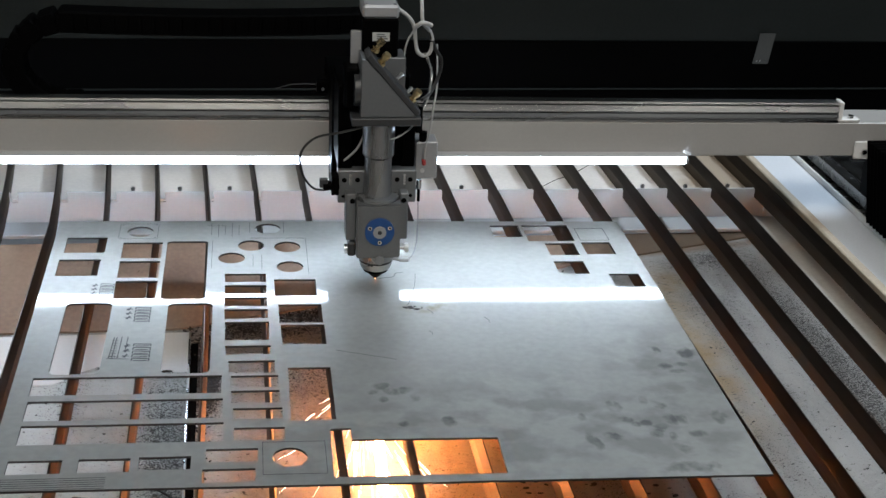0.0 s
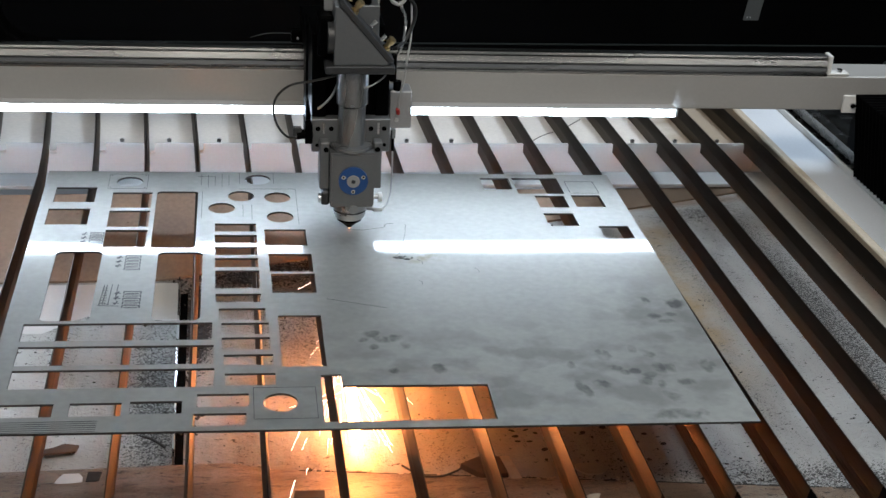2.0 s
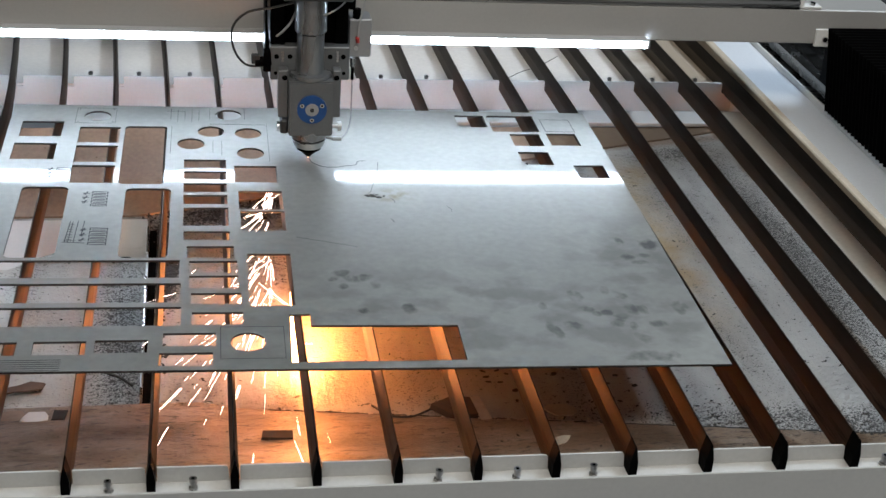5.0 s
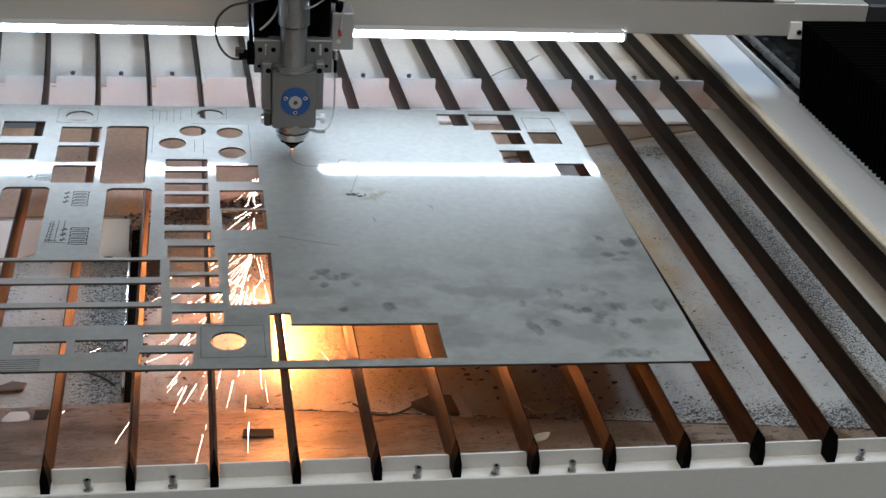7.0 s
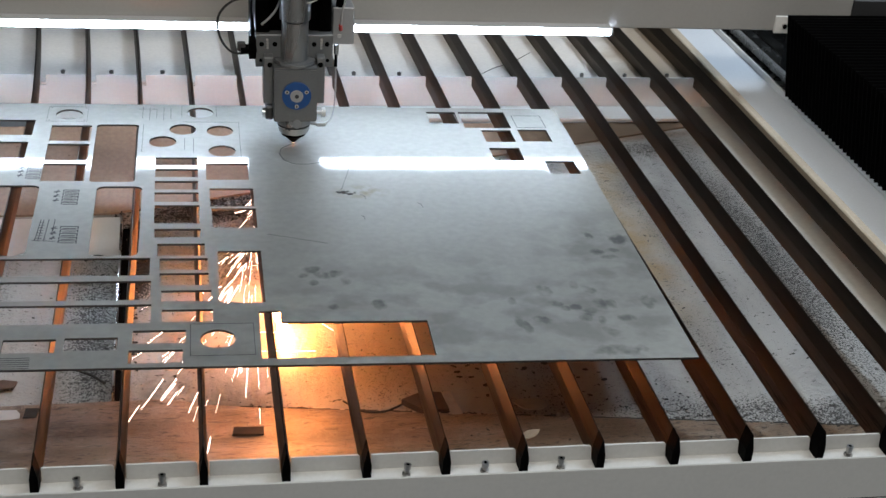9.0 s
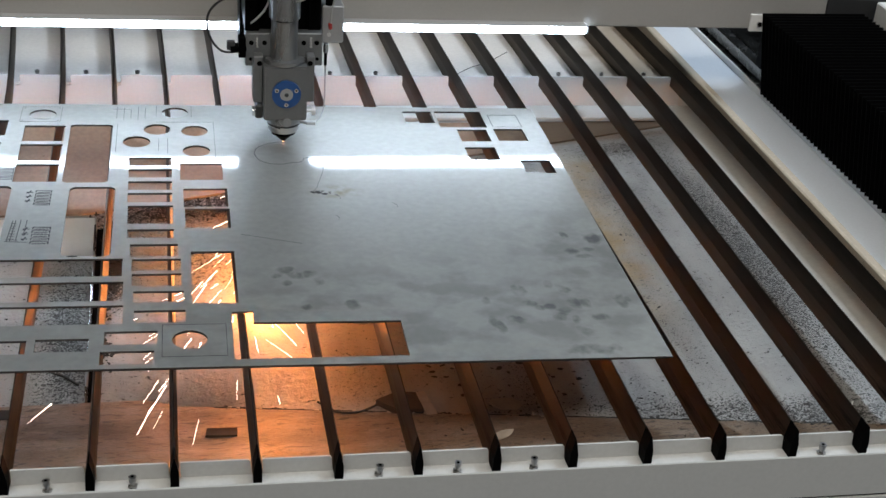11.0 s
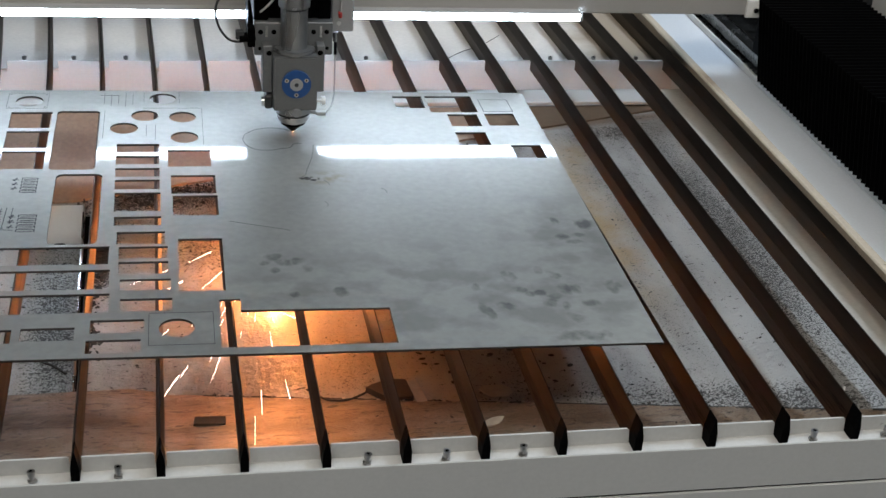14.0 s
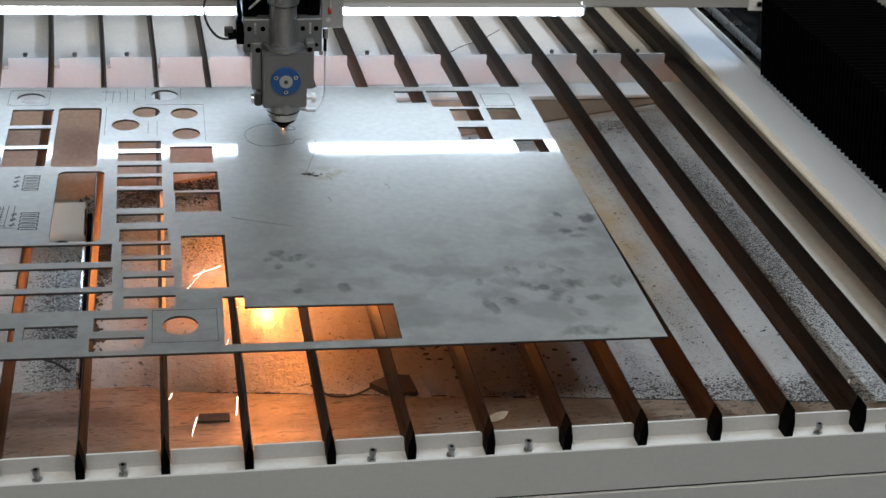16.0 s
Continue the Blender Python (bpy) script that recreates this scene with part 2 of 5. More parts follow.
    col2.inputs["B"].default_value = (0.24, 0.21, 0.12, 1)
    L(op("MULTIPLY", scorch, mrange(noise_tex(60, 4), 0.42, 0.62, 0.0, 0.8)), col2.inputs["Factor"])
    L(col2.outputs["Result"], b.inputs["Base Color"])
    L(op("ADD", mrange(cloud, 0.3, 0.7, 0.47, 0.52), op("MULTIPLY", grime, 0.12)), b.inputs["Roughness"])
    bp = nt.nodes.new("ShaderNodeBump")
    bp.inputs["Strength"].default_value, bp.inputs["Distance"].default_value = 0.03, 0.0002
    L(noise_tex(5, 2), bp.inputs["Height"])
    L(bp.outputs[0], b.inputs["Normal"])
    return m


M["plate"] = plate_material()


def tray_material():
    """Zinc tray: pale metal with cutting dust in drifts, black specks, soot and a brown band along the rear fold, and
    an oily yellow stain.
    """
    m = bpy.data.materials.new("dusty_zinc_tray")
    m.use_nodes = True
    nt = m.node_tree
    L = nt.links.new
    b = nt.nodes["Principled BSDF"]
    b.inputs["Metallic"].default_value = 0.45
    co = nt.nodes.new("ShaderNodeTexCoord")

    def noise_tex(scale, detail, stretch=(1, 1, 1), rough=0.55):
        mp = nt.nodes.new("ShaderNodeMapping")
        mp.inputs["Scale"].default_value = stretch
        L(co.outputs["Object"], mp.inputs["Vector"])
        n = nt.nodes.new("ShaderNodeTexNoise")
        n.inputs["Scale"].default_value, n.inputs["Detail"].default_value, n.inputs["Roughness"].default_value = scale, detail, rough
        L(mp.outputs["Vector"], n.inputs["Vector"])
        return n.outputs["Fac"]

    def mrange(x, a, c, d, e):
        r = nt.nodes.new("ShaderNodeMapRange")
        for i, v in ((1, a), (2, c), (3, d), (4, e)):
            r.inputs[i].default_value = v
        L(x, r.inputs[0])
        return r.outputs[0]

    def op(kind, x, y):
        n = nt.nodes.new("ShaderNodeMath")
        n.operation = kind
        for i, v in ((0, x), (1, y)):
            if isinstance(v, float):
                n.inputs[i].default_value = v
            else:
                L(v, n.inputs[i])
        return n.outputs[0]

    def around(x, y, rx, ry, rot=0.0):
        mp = nt.nodes.new("ShaderNodeMapping")
        mp.vector_type = "TEXTURE"
        mp.inputs["Location"].default_value = (x, y, 0)
        mp.inputs["Rotation"].default_value = (0, 0, rot)
        mp.inputs["Scale"].default_value = (rx, ry, 1000)
        L(co.outputs["Object"], mp.inputs["Vector"])
        ln = nt.nodes.new("ShaderNodeVectorMath")
        ln.operation = "LENGTH"
        L(mp.outputs[0], ln.inputs[0])
        return mrange(ln.outputs["Value"], 0.25, 1.0, 1.0, 0.0)

    def mix(a, colour, fac):
        n = nt.nodes.new("ShaderNodeMix")
        n.data_type = "RGBA"
        if isinstance(a, tuple):
            n.inputs["A"].default_value = (*a, 1)
        else:
            L(a, n.inputs["A"])
        n.inputs["B"].default_value = (*colour, 1)
        L(fac, n.inputs["Factor"])
        return n.outputs["Result"]

    def gather(first, *rest):
        for r in rest:
            first = op("MAXIMUM", first, r)
        return first

    drift = noise_tex(11, 4, (1.6, 0.5, 1))
    grain = noise_tex(460, 3, rough=0.7)
    blots = noise_tex(115, 6, (1, 1.7, 1), 0.66)
    c = mix((0.38, 0.375, 0.36), (0.275, 0.27, 0.26), mrange(drift, 0.42, 0.62, 0.0, 1.0))
    c = mix(c, (0.30, 0.21, 0.105), op("MULTIPLY", gather(around(-0.075, 0.54, 0.055, 0.30), around(-0.060, 0.74, 0.06, 0.07)), mrange(noise_tex(15, 4), 0.34, 0.60, 0.25, 0.9)))
    # faint tan tint stands in for the jet's orange light on the zinc
    c = mix(c, (0.30, 0.20, 0.12), op("MULTIPLY", around(-0.46, 0.36, 0.40, 0.34), mrange(noise_tex(7, 4), 0.3, 0.6, 0.0, 0.22)))
    # brown band along the right stretch of the rear fold
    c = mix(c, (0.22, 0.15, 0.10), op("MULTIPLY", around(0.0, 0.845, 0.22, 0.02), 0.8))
    # paler ellipse over the left of the floor, fading outwards
    c = mix(c, (0.58, 0.57, 0.54), op("MULTIPLY", around(-0.95, 0.50, 0.20, 0.36), 0.85))
    # dust: fine black grain, thicker in drifts, along the front fold and by the side wall
    thick = gather(op("MULTIPLY", around(0.070, 0.45, 0.055, 0.62), 0.21), op("MULTIPLY", around(-0.02, 0.125, 0.34, 0.045, -0.36), 0.20), op("MULTIPLY", around(-0.750, 0.46, 0.055, 0.28), 0.22),
                   op("MULTIPLY", around(-0.60, 0.725, 0.19, 0.065, 0.16), 0.26), op("MULTIPLY", around(-0.70, 0.62, 0.03, 0.13), 0.45), op("MULTIPLY", around(-0.57, 0.62, 0.11, 0.12), 0.16),
                   op("MULTIPLY", around(0.02, 0.80, 0.10, 0.05), 0.2), mrange(drift, 0.45, 0.75, 0.02, 0.16))
    c = mix(c, (0.028, 0.026, 0.025), mrange(op("ADD", grain, thick), 0.66, 0.74, 0.0, 0.95))
    c = mix(c, (0.03, 0.026, 0.022), mrange(op("ADD", blots, op("MULTIPLY", thick, 0.35)), 0.635, 0.675, 0.0, 0.9))
    L(c, b.inputs["Base Color"])
    L(mrange(noise_tex(14, 3), 0.35, 0.65, 0.34, 0.52), b.inputs["Roughness"])
    bp = nt.nodes.new("ShaderNodeBump")
    bp.inputs["Strength"].default_value, bp.inputs["Distance"].default_value = 0.75, 0.0018
    L(op("ADD", noise_tex(150, 3), op("MULTIPLY", grain, 0.35)), bp.inputs["Height"])
    L(bp.outputs[0], b.inputs["Normal"])
    return m


M["floor"] = tray_material()


def pan_material():
    """Front sheet of the tray: brown heat stain in broad bands, gritty grain, dark smears and black spatter drawn out sideways."""
    m = bpy.data.materials.new("spattered_front_pan")
    m.use_nodes = True
    nt = m.node_tree
    L = nt.links.new
    b = nt.nodes["Principled BSDF"]
    b.inputs["Metallic"].default_value = 0.4
    co = nt.nodes.new("ShaderNodeTexCoord")

    def noise_tex(scale, detail, stretch=(1, 1, 1), rough=0.55):
        mp = nt.nodes.new("ShaderNodeMapping")
        mp.inputs["Scale"].default_value = stretch
        L(co.outputs["Object"], mp.inputs["Vector"])
        n = nt.nodes.new("ShaderNodeTexNoise")
        n.inputs["Scale"].default_value, n.inputs["Detail"].default_value, n.inputs["Roughness"].default_value = scale, detail, rough
        L(mp.outputs["Vector"], n.inputs["Vector"])
        return n.outputs["Fac"]

    def mrange(x, lo, hi, d, e):
        r = nt.nodes.new("ShaderNodeMapRange")
        for i, v in ((1, lo), (2, hi), (3, d), (4, e)):
            r.inputs[i].default_value = v
        L(x, r.inputs[0])
        return r.outputs[0]

    def mix(a, colour, fac):
        n = nt.nodes.new("ShaderNodeMix")
        n.data_type = "RGBA"
        if isinstance(a, tuple):
            n.inputs["A"].default_value = (*a, 1)
        else:
            L(a, n.inputs["A"])
        n.inputs["B"].default_value = (*colour, 1)
        L(fac, n.inputs["Factor"])
        return n.outputs["Result"]

    grain = noise_tex(320, 4, rough=0.75)
    c = mix((0.235, 0.175, 0.125), (0.12, 0.085, 0.06), mrange(noise_tex(9, 4, (0.6, 1.6, 1)), 0.40, 0.66, 0.0, 1.0))
    c = mix(c, (0.30, 0.25, 0.20), mrange(noise_tex(24, 4, (0.8, 1.4, 1)), 0.56, 0.70, 0.0, 0.7))
    c = mix(c, (0.06, 0.042, 0.032), mrange(grain, 0.56, 0.70, 0.0, 0.75))
    c = mix(c, (0.035, 0.022, 0.016), mrange(noise_tex(75, 5, (0.75, 1.5, 1), 0.62), 0.585, 0.615, 0.0, 0.85))
    c = mix(c, (0.03, 0.02, 0.016), mrange(noise_tex(190, 4, (0.75, 1.3, 1), 0.6), 0.60, 0.63, 0.0, 0.9))
    L(c, b.inputs["Base Color"])
    L(mrange(noise_tex(18, 3), 0.35, 0.65, 0.36, 0.55), b.inputs["Roughness"])
    bp = nt.nodes.new("ShaderNodeBump")
    bp.inputs["Strength"].default_value, bp.inputs["Distance"].default_value = 0.8, 0.0015
    L(grain, bp.inputs["Height"])
    L(bp.outputs[0], b.inputs["Normal"])
    return m


M["frontpan"] = pan_material()


# ---- mesh helpers ----
def part(name, bm, material, parent=None, label="", smooth=False):
    me = bpy.data.meshes.new(name)
    bmesh.ops.recalc_face_normals(bm, faces=bm.faces)
    bm.to_mesh(me)
    bm.free()
    me.materials.append(M[material])
    if smooth:
        for f in me.polygons:
            f.use_smooth = True
        me.set_sharp_from_angle(angle=radians(35))
    ob = new(name, me)
    ob.parent = parent
    if label:
        ob["label"] = label
    return ob


def again(ob, parent=None, m=None):
    """Another piece on the same mesh."""
    c = ob.copy()
    scene.collection.objects.link(c)
    c.parent = parent if parent else ob.parent
    if m is not None:
        c.matrix_basis = m
    return c


def empty(name, loc=(0, 0, 0)):
    e = new(name)
    e.location = loc
    e.empty_display_size = 0.02
    return e


def box(x0, x1, y0, y1, z0, z1, bevel=0.0, bm=None, seg=1):
    own = bmesh.new()
    bmesh.ops.create_cube(own, size=1.0)
    for v in own.verts:
        v.co = Vector(((x0 + x1) / 2 + v.co.x * (x1 - x0), (y0 + y1) / 2 + v.co.y * (y1 - y0), (z0 + z1) / 2 + v.co.z * (z1 - z0)))
    if bevel:
        bmesh.ops.bevel(own, geom=own.edges[:], offset=bevel, segments=seg, affect="EDGES", profile=0.6)
    return joined(bm, own)


def joined(bm, own):
    if bm is None:
        return own
    me = bpy.data.meshes.new("tmp")
    own.to_mesh(me)
    own.free()
    bm.from_mesh(me)
    bpy.data.meshes.remove(me)
    return bm


def cyl(p0, p1, r0, r1=None, seg=24, bm=None, bevel=0.0):
    p0, p1 = Vector(p0), Vector(p1)
    own = bmesh.new()
    d = p1 - p0
    bmesh.ops.create_cone(own, cap_ends=True, segments=seg, radius1=r0, radius2=r0 if r1 is None else r1, depth=d.length,
                          matrix=Matrix.Translation((p0 + p1) / 2) @ d.to_track_quat("Z", "Y").to_matrix().to_4x4())
    if bevel:
        bmesh.ops.bevel(own, geom=[e for e in own.edges if e.calc_face_angle(0) > 1.0], offset=bevel, segments=2, affect="EDGES")
    return joined(bm, own)


def sweep(points, r, seg=8, bm=None, steps=6):
    """A round cable along a smooth line through the points."""
    pts = [Vector(p) for p in points]
    line = []
    for i in range(len(pts) - 1):
        a, b, c, d = pts[max(i - 1, 0)], pts[i], pts[i + 1], pts[min(i + 2, len(pts) - 1)]
        for s in range(steps):
            t = s / steps
            line.append(0.5 * (2 * b + (c - a) * t + (2 * a - 5 * b + 4 * c - d) * t * t + (3 * b - a - 3 * c + d) * t ** 3))
    line.append(pts[-1])
    own = bmesh.new()
    rings = []
    for i, p in enumerate(line):
        d = (line[min(i + 1, len(line) - 1)] - line[max(i - 1, 0)]).normalized()
        q = d.to_track_quat("Z", "Y")
        rings.append([own.verts.new(p + q @ Vector((r * math.cos(2 * math.pi * k / seg), r * math.sin(2 * math.pi * k / seg), 0))) for k in range(seg)])
    for a, b in zip(rings, rings[1:]):
        for k in range(seg):
            own.faces.new((a[k], a[(k + 1) % seg], b[(k + 1) % seg], b[k]))
    own.faces.new(rings[0][::-1]), own.faces.new(rings[-1])
    return joined(bm, own)


def prism(outline, y0, y1, bm=None):
    """A shape drawn in x and z, from y0 to y1."""
    own = bmesh.new()
    a = [own.verts.new((x, y0, z)) for x, z in outline]
    b = [own.verts.new((x, y1, z)) for x, z in outline]
    own.faces.new(a), own.faces.new(b[::-1])
    n = len(a)
    for i in range(n):
        own.faces.new((a[i], b[i], b[(i + 1) % n], a[(i + 1) % n]))
    return joined(bm, own)


PITCH = 0.07
SHIFT = 0.003
LEFT, RIGHT = -1.19, 0.155          # inner sides of the bed
SLATS = range(-2, 17)


TURN = -0.0182                      # the front and rear strips lie a little askew to the slats


def skew(x):
    return TURN * (x + 0.45)


def turned(ob):
    """Turns a front piece by the same small angle."""
    ob.matrix_basis = Matrix.Translation((0, 0.45 * TURN, 0)) @ Matrix.Rotation(TURN, 4, "Z") @ ob.matrix_basis
    return ob


# ---- the bed ----
def front_line(x):
    s = max(x, -0.66)
    return 0.331 - 0.383 * (s + 0.62), max(-0.178, -0.178 + 0.176 * (x + 0.62))


def rear_line(x):
    s = max(x, -0.74)
    return 0.728 + 0.165 * (s + 0.74), -0.134 + 0.069 * (s + 0.74)


def sheet(name, lo, hi, n, m, material, rough=0.0):
    """A pan sheet between two lines given as functions of x."""
    bm = bmesh.new()
    rows = []
    x0, x1 = LEFT, RIGHT - 0.03
    for i in range(n + 1):
        x = x0 + (x1 - x0) * i / n
        (ya, za), (yb, zb) = lo(x), hi(x)
        row = []
        for j in range(m + 1):
            t = j / m
            y = ya + (yb - ya) * t
            w = rough * noise.noise(Vector((x * 9, y * 9, 0))) if 0 < j < m else 0
            row.append(bm.verts.new((x, y, za + (zb - za) * t + w)))
        rows.append(row)
    for a, b in zip(rows, rows[1:]):
        for j in range(m):
            bm.faces.new((a[j], b[j], b[j + 1], a[j + 1]))
    bmesh.ops.recalc_face_normals(bm, faces=bm.faces)
    if sum(f.normal.z for f in bm.faces) < 0:
        bmesh.ops.reverse_faces(bm, faces=bm.faces)
    ex = bmesh.ops.extrude_face_region(bm, geom=bm.faces[:])
    for g in ex["geom"]:
        if isinstance(g, bmesh.types.BMVert):
            g.co.z -= 0.003
    return part(name, bm, material, smooth=True)


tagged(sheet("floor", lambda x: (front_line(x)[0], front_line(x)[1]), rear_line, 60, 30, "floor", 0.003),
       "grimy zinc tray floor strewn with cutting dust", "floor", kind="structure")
tagged(sheet("floor_front_slope", lambda x: (0.021 + skew(x), -0.045), lambda x: (front_line(x)[0] + 0.002, front_line(x)[1] + 0.004), 60, 8, "frontpan", 0.002),
       "stained sloping front sheet of the tray", "floor", kind="structure")
tagged(sheet("floor_rear_slope", lambda x: (rear_line(x)[0] - 0.002, rear_line(x)[1] + 0.003), lambda x: (0.888, -0.074), 60, 8, "rearpan", 0.001),
       "tan stained rear sheet of the tray", "floor", kind="structure")

# ledges round the tray
tagged(part("ledge_rear", box(LEFT, RIGHT - 0.02, 0.884, 0.9325, -0.072, -0.066, 0.001), "frame"), "pale ledge below the rear comb", "ledge", kind="structure")
tagged(part("ledge_east", box(0.113, RIGHT, 0.021, 0.886, -0.075, -0.048, 0.001), "ledge"), "pale ledge along the tray's side", "ledge", kind="structure")
tagged(part("wall_east", box(RIGHT, RIGHT + 0.004, -0.003, 1.25, -0.2, -0.031), "white"), "inner side wall of the bed", "wall", kind="structure")
tagged(part("wall_west", box(LEFT - 0.004, LEFT, -0.003, 1.25, -0.2, -0.031), "white"), "inner side wall of the bed", "wall", kind="structure")


def comb(name, y0, y1, z_top, z_slot, z_bottom, paint, label):
    """An upright toothed strip that holds the slats, cut from one sheet."""
    edges = sorted(SHIFT - PITCH * k for k in SLATS)
    line = [(LEFT, z_bottom), (RIGHT, z_bottom), (RIGHT, z_top)]
    for x in reversed(edges):
        line += [(x + 0.0045, z_top), (x + 0.0045, z_slot), (x - 0.0045, z_slot), (x - 0.0057, z_top - 0.002), (x - 0.0075, z_top)]
    line += [(LEFT, z_top)]
    keep = [p for p in line if LEFT <= p[0] <= RIGHT]
    c = tagged(part(name, prism([(x, z - z_slot) for x, z in keep], 0, y1 - y0), paint), label, "comb", kind="structure")
    c.location = (0, y0, z_slot)
    return c


front = comb("comb_front", 0.0185, 0.0205, -0.0150, -0.0305, -0.06, "dim_white", "white painted toothed front strip holding slats")
rear = comb("comb_rear", 0.9325, 0.9355, -0.0195, -0.0355, -0.072, "white", "white painted toothed rear strip holding slats")
turned(front)
rear.rotation_euler = (0, 0, TURN)
bpy.data.objects["ledge_rear"].rotation_euler = (0, 0, TURN)
turned(tagged(part("channel_front", box(LEFT, RIGHT, -0.003, 0.0185, -0.034, -0.0305), "dim_white"), "white channel floor under the slat ends", "channel", kind="structure"))
tagged(part("deck_rear", box(LEFT - 0.1, RIGHT + 0.003, 0.9365, 1.225, -0.06, -0.0325), "deck"), "pale grey deck behind the rear comb", "deck", kind="structure")

bpy.data.objects["deck_rear"].rotation_euler = (0, 0, TURN)

# front frame: an upright sheet with a folded lip, a seam and the panel below
turned(tagged(part("frame_front", box(LEFT - 0.1, 0.6, -0.0055, -0.003, -0.0705, -0.0228, 0.0008), "frame"), "white painted front rail of the bed", "frame", kind="structure"))
turned(tagged(part("panel_front", box(LEFT - 0.1, 0.6, -0.0065, -0.003, -0.6, -0.0725, 0.0006), "frame"), "white painted front panel below the rail", "panel", kind="structure"))
turned(tagged(part("seam_front", box(LEFT - 0.1, 0.6, -0.003, 0.002, -0.09, -0.07), "black"), "dark gap between rail and panel", "gap", kind="structure"))


# side frame with lip, rail and outer cover
def side_frame(x, s, name):
    f = tagged(empty(name, (x, 0.5, -0.05)), "white painted side rail with machined steel guide", "frame", kind="structure")
    o = Matrix.Translation((0, -0.5, 0.05))

    def add(n, a, b, z0, z1, mat_name, bevel=0.001):
        lo, hi = sorted((a * s, b * s))
        part(n, box(lo, hi, -0.003, 1.3, z0, z1, bevel), mat_name, f).matrix_basis = o

    add("lip", -0.001, 0.012, -0.03, 0.000, "lip", 0.002)
    add("top", 0.012, 0.078, -0.2, -0.005, "side_lit", 0.001)
    add("curb", 0.078, 0.082, -0.2, 0.004, "white", 0.001)
    add("guide_bed", 0.082, 0.20, -0.2, -0.006, "alu", 0.001)
    add("guide_rail", 0.100, 0.118, -0.004, 0.018, "steel", 0.003)
    add("guide_cover", 0.128, 0.150, -0.005, 0.012, "alu", 0.002)
    return f


side_frame(RIGHT, 1, "frame_east")
side_frame(LEFT, -1, "frame_west")

# back of the cabinet
tagged(part("wall_rear", box(-1.8, 0.9, 1.25, 1.27, -0.2, 0.126), "black"), "black lower rear wall of the cabinet", "wall", kind="structure")
tagged(part("wall_rear_upper", box(-1.8, 0.9, 1.255, 1.275, 0.126, 0.60), "dark"), "dark grey upper rear panel", "wall", kind="structure")
tagged(part("trim_rear", box(-1.8, 0.9, 1.246, 1.25, 0.041, 0.043), "dark"), "thin dark trim line", "trim", kind="structure")
tagged(part("wall_cabinet_east", box(0.88, 0.90, 0.1, 1.25, -0.2, 0.6), "dark"), "dark cabinet side", "wall", kind="structure")
tagged(part("wall_cabinet_west", box(-1.82, -1.8, 0.1, 1.25, -0.2, 0.6), "dark"), "dark cabinet side", "wall", kind="structure")
# out of view: keeps the lit room wall from reflecting in the sheet
tagged(part("unseen_lid", box(-1.82, 0.9, 1.255, 1.28, 0.602, 1.45), "dark"), "raised dark lid, added out of view to darken the sheet's reflection", "lid", kind="structure")

# the room round the machine
for nm, b in (("wall_north", (-3.1, 3.1, 3.0, 3.1, -0.9, 2.6)), ("wall_south", (-3.1, 3.1, -3.1, -3.0, -0.9, 2.6)),
              ("wall_room_east", (3.0, 3.1, -3.0, 3.0, -0.9, 2.6)), ("wall_room_west", (-3.1, -3.0, -3.0, 3.0, -0.9, 2.6)),
              ("floor_room", (-3.1, 3.1, -3.1, 3.1, -1.0, -0.9)), ("ceiling", (-3.1, 3.1, -3.1, 3.1, 2.6, 2.7))):
    tagged(part(nm, box(*b), "wall"), "plain pale workshop surface", nm.split("_")[0], kind="structure")


# ---- slats ----
def sprung(k, y):
    """How far a slat bows sideways where it runs on behind the rear comb."""
    far = 0.0055 + 0.0026 * max(0, k - 8)
    return -far * min(max((y - 0.78) / 0.28, 0.0), 1.6) ** 1.3


def bar(outline, k, y0):
    """A straight bar as far as the sheet's rear edge, bowed past it."""
    bm = bmesh.new()
    rows = []
    for y in (y0, 0.30, 0.60, 0.78, 0.84, 0.90, 0.96, 1.04, 1.12, 1.22):
        rows.append([bm.verts.new((x + sprung(k, y), y, z)) for x, z in outline])
    n = len(outline)
    for p, q in zip(rows, rows[1:]):
        for i in range(n):
            bm.faces.new((p[i], q[i], q[(i + 1) % n], p[(i + 1) % n]))
    bm.faces.new(rows[0]), bm.faces.new(rows[-1][::-1])
    lay = bm.loops.layers.uv.new("along")
    for f in bm.faces:
        for lp in f.loops:
            lp[lay].uv = (lp.vert.co.y, lp.vert.co.z)
    return bm


def slat(k):
    s = tagged(empty("knife_slat"), "dark oxidised steel slat set in the toothed strips", "slat", "slats across the bed")
    part("blade", bar([(-0.0034, -0.034), (0.0034, -0.034), (0.0034, -0.0165), (-0.0034, -0.0165)], k, 0.010), "slat", s)
    part("knife_edge", bar([(-0.0034, -0.0165), (0.0034, -0.0165), (0.0005, 0.0), (-0.0005, 0.0)], k, 0.012), "slat", s)
    # shade on the front-facing slat end is made as a black cap
    part("shaded_end", prism([(-0.0037, -0.0304), (0.0037, -0.0304), (0.0037, -0.0160), (0.0006, 0.0002), (-0.0006, 0.0002), (-0.0037, -0.0160)], 0.0045, 0.0205), "black", s, "slat end coloured black for the shade on it")
    s.location = (SHIFT - PITCH * k, skew(SHIFT - PITCH * k), 0)
    return s


for k in SLATS:
    slat(k)


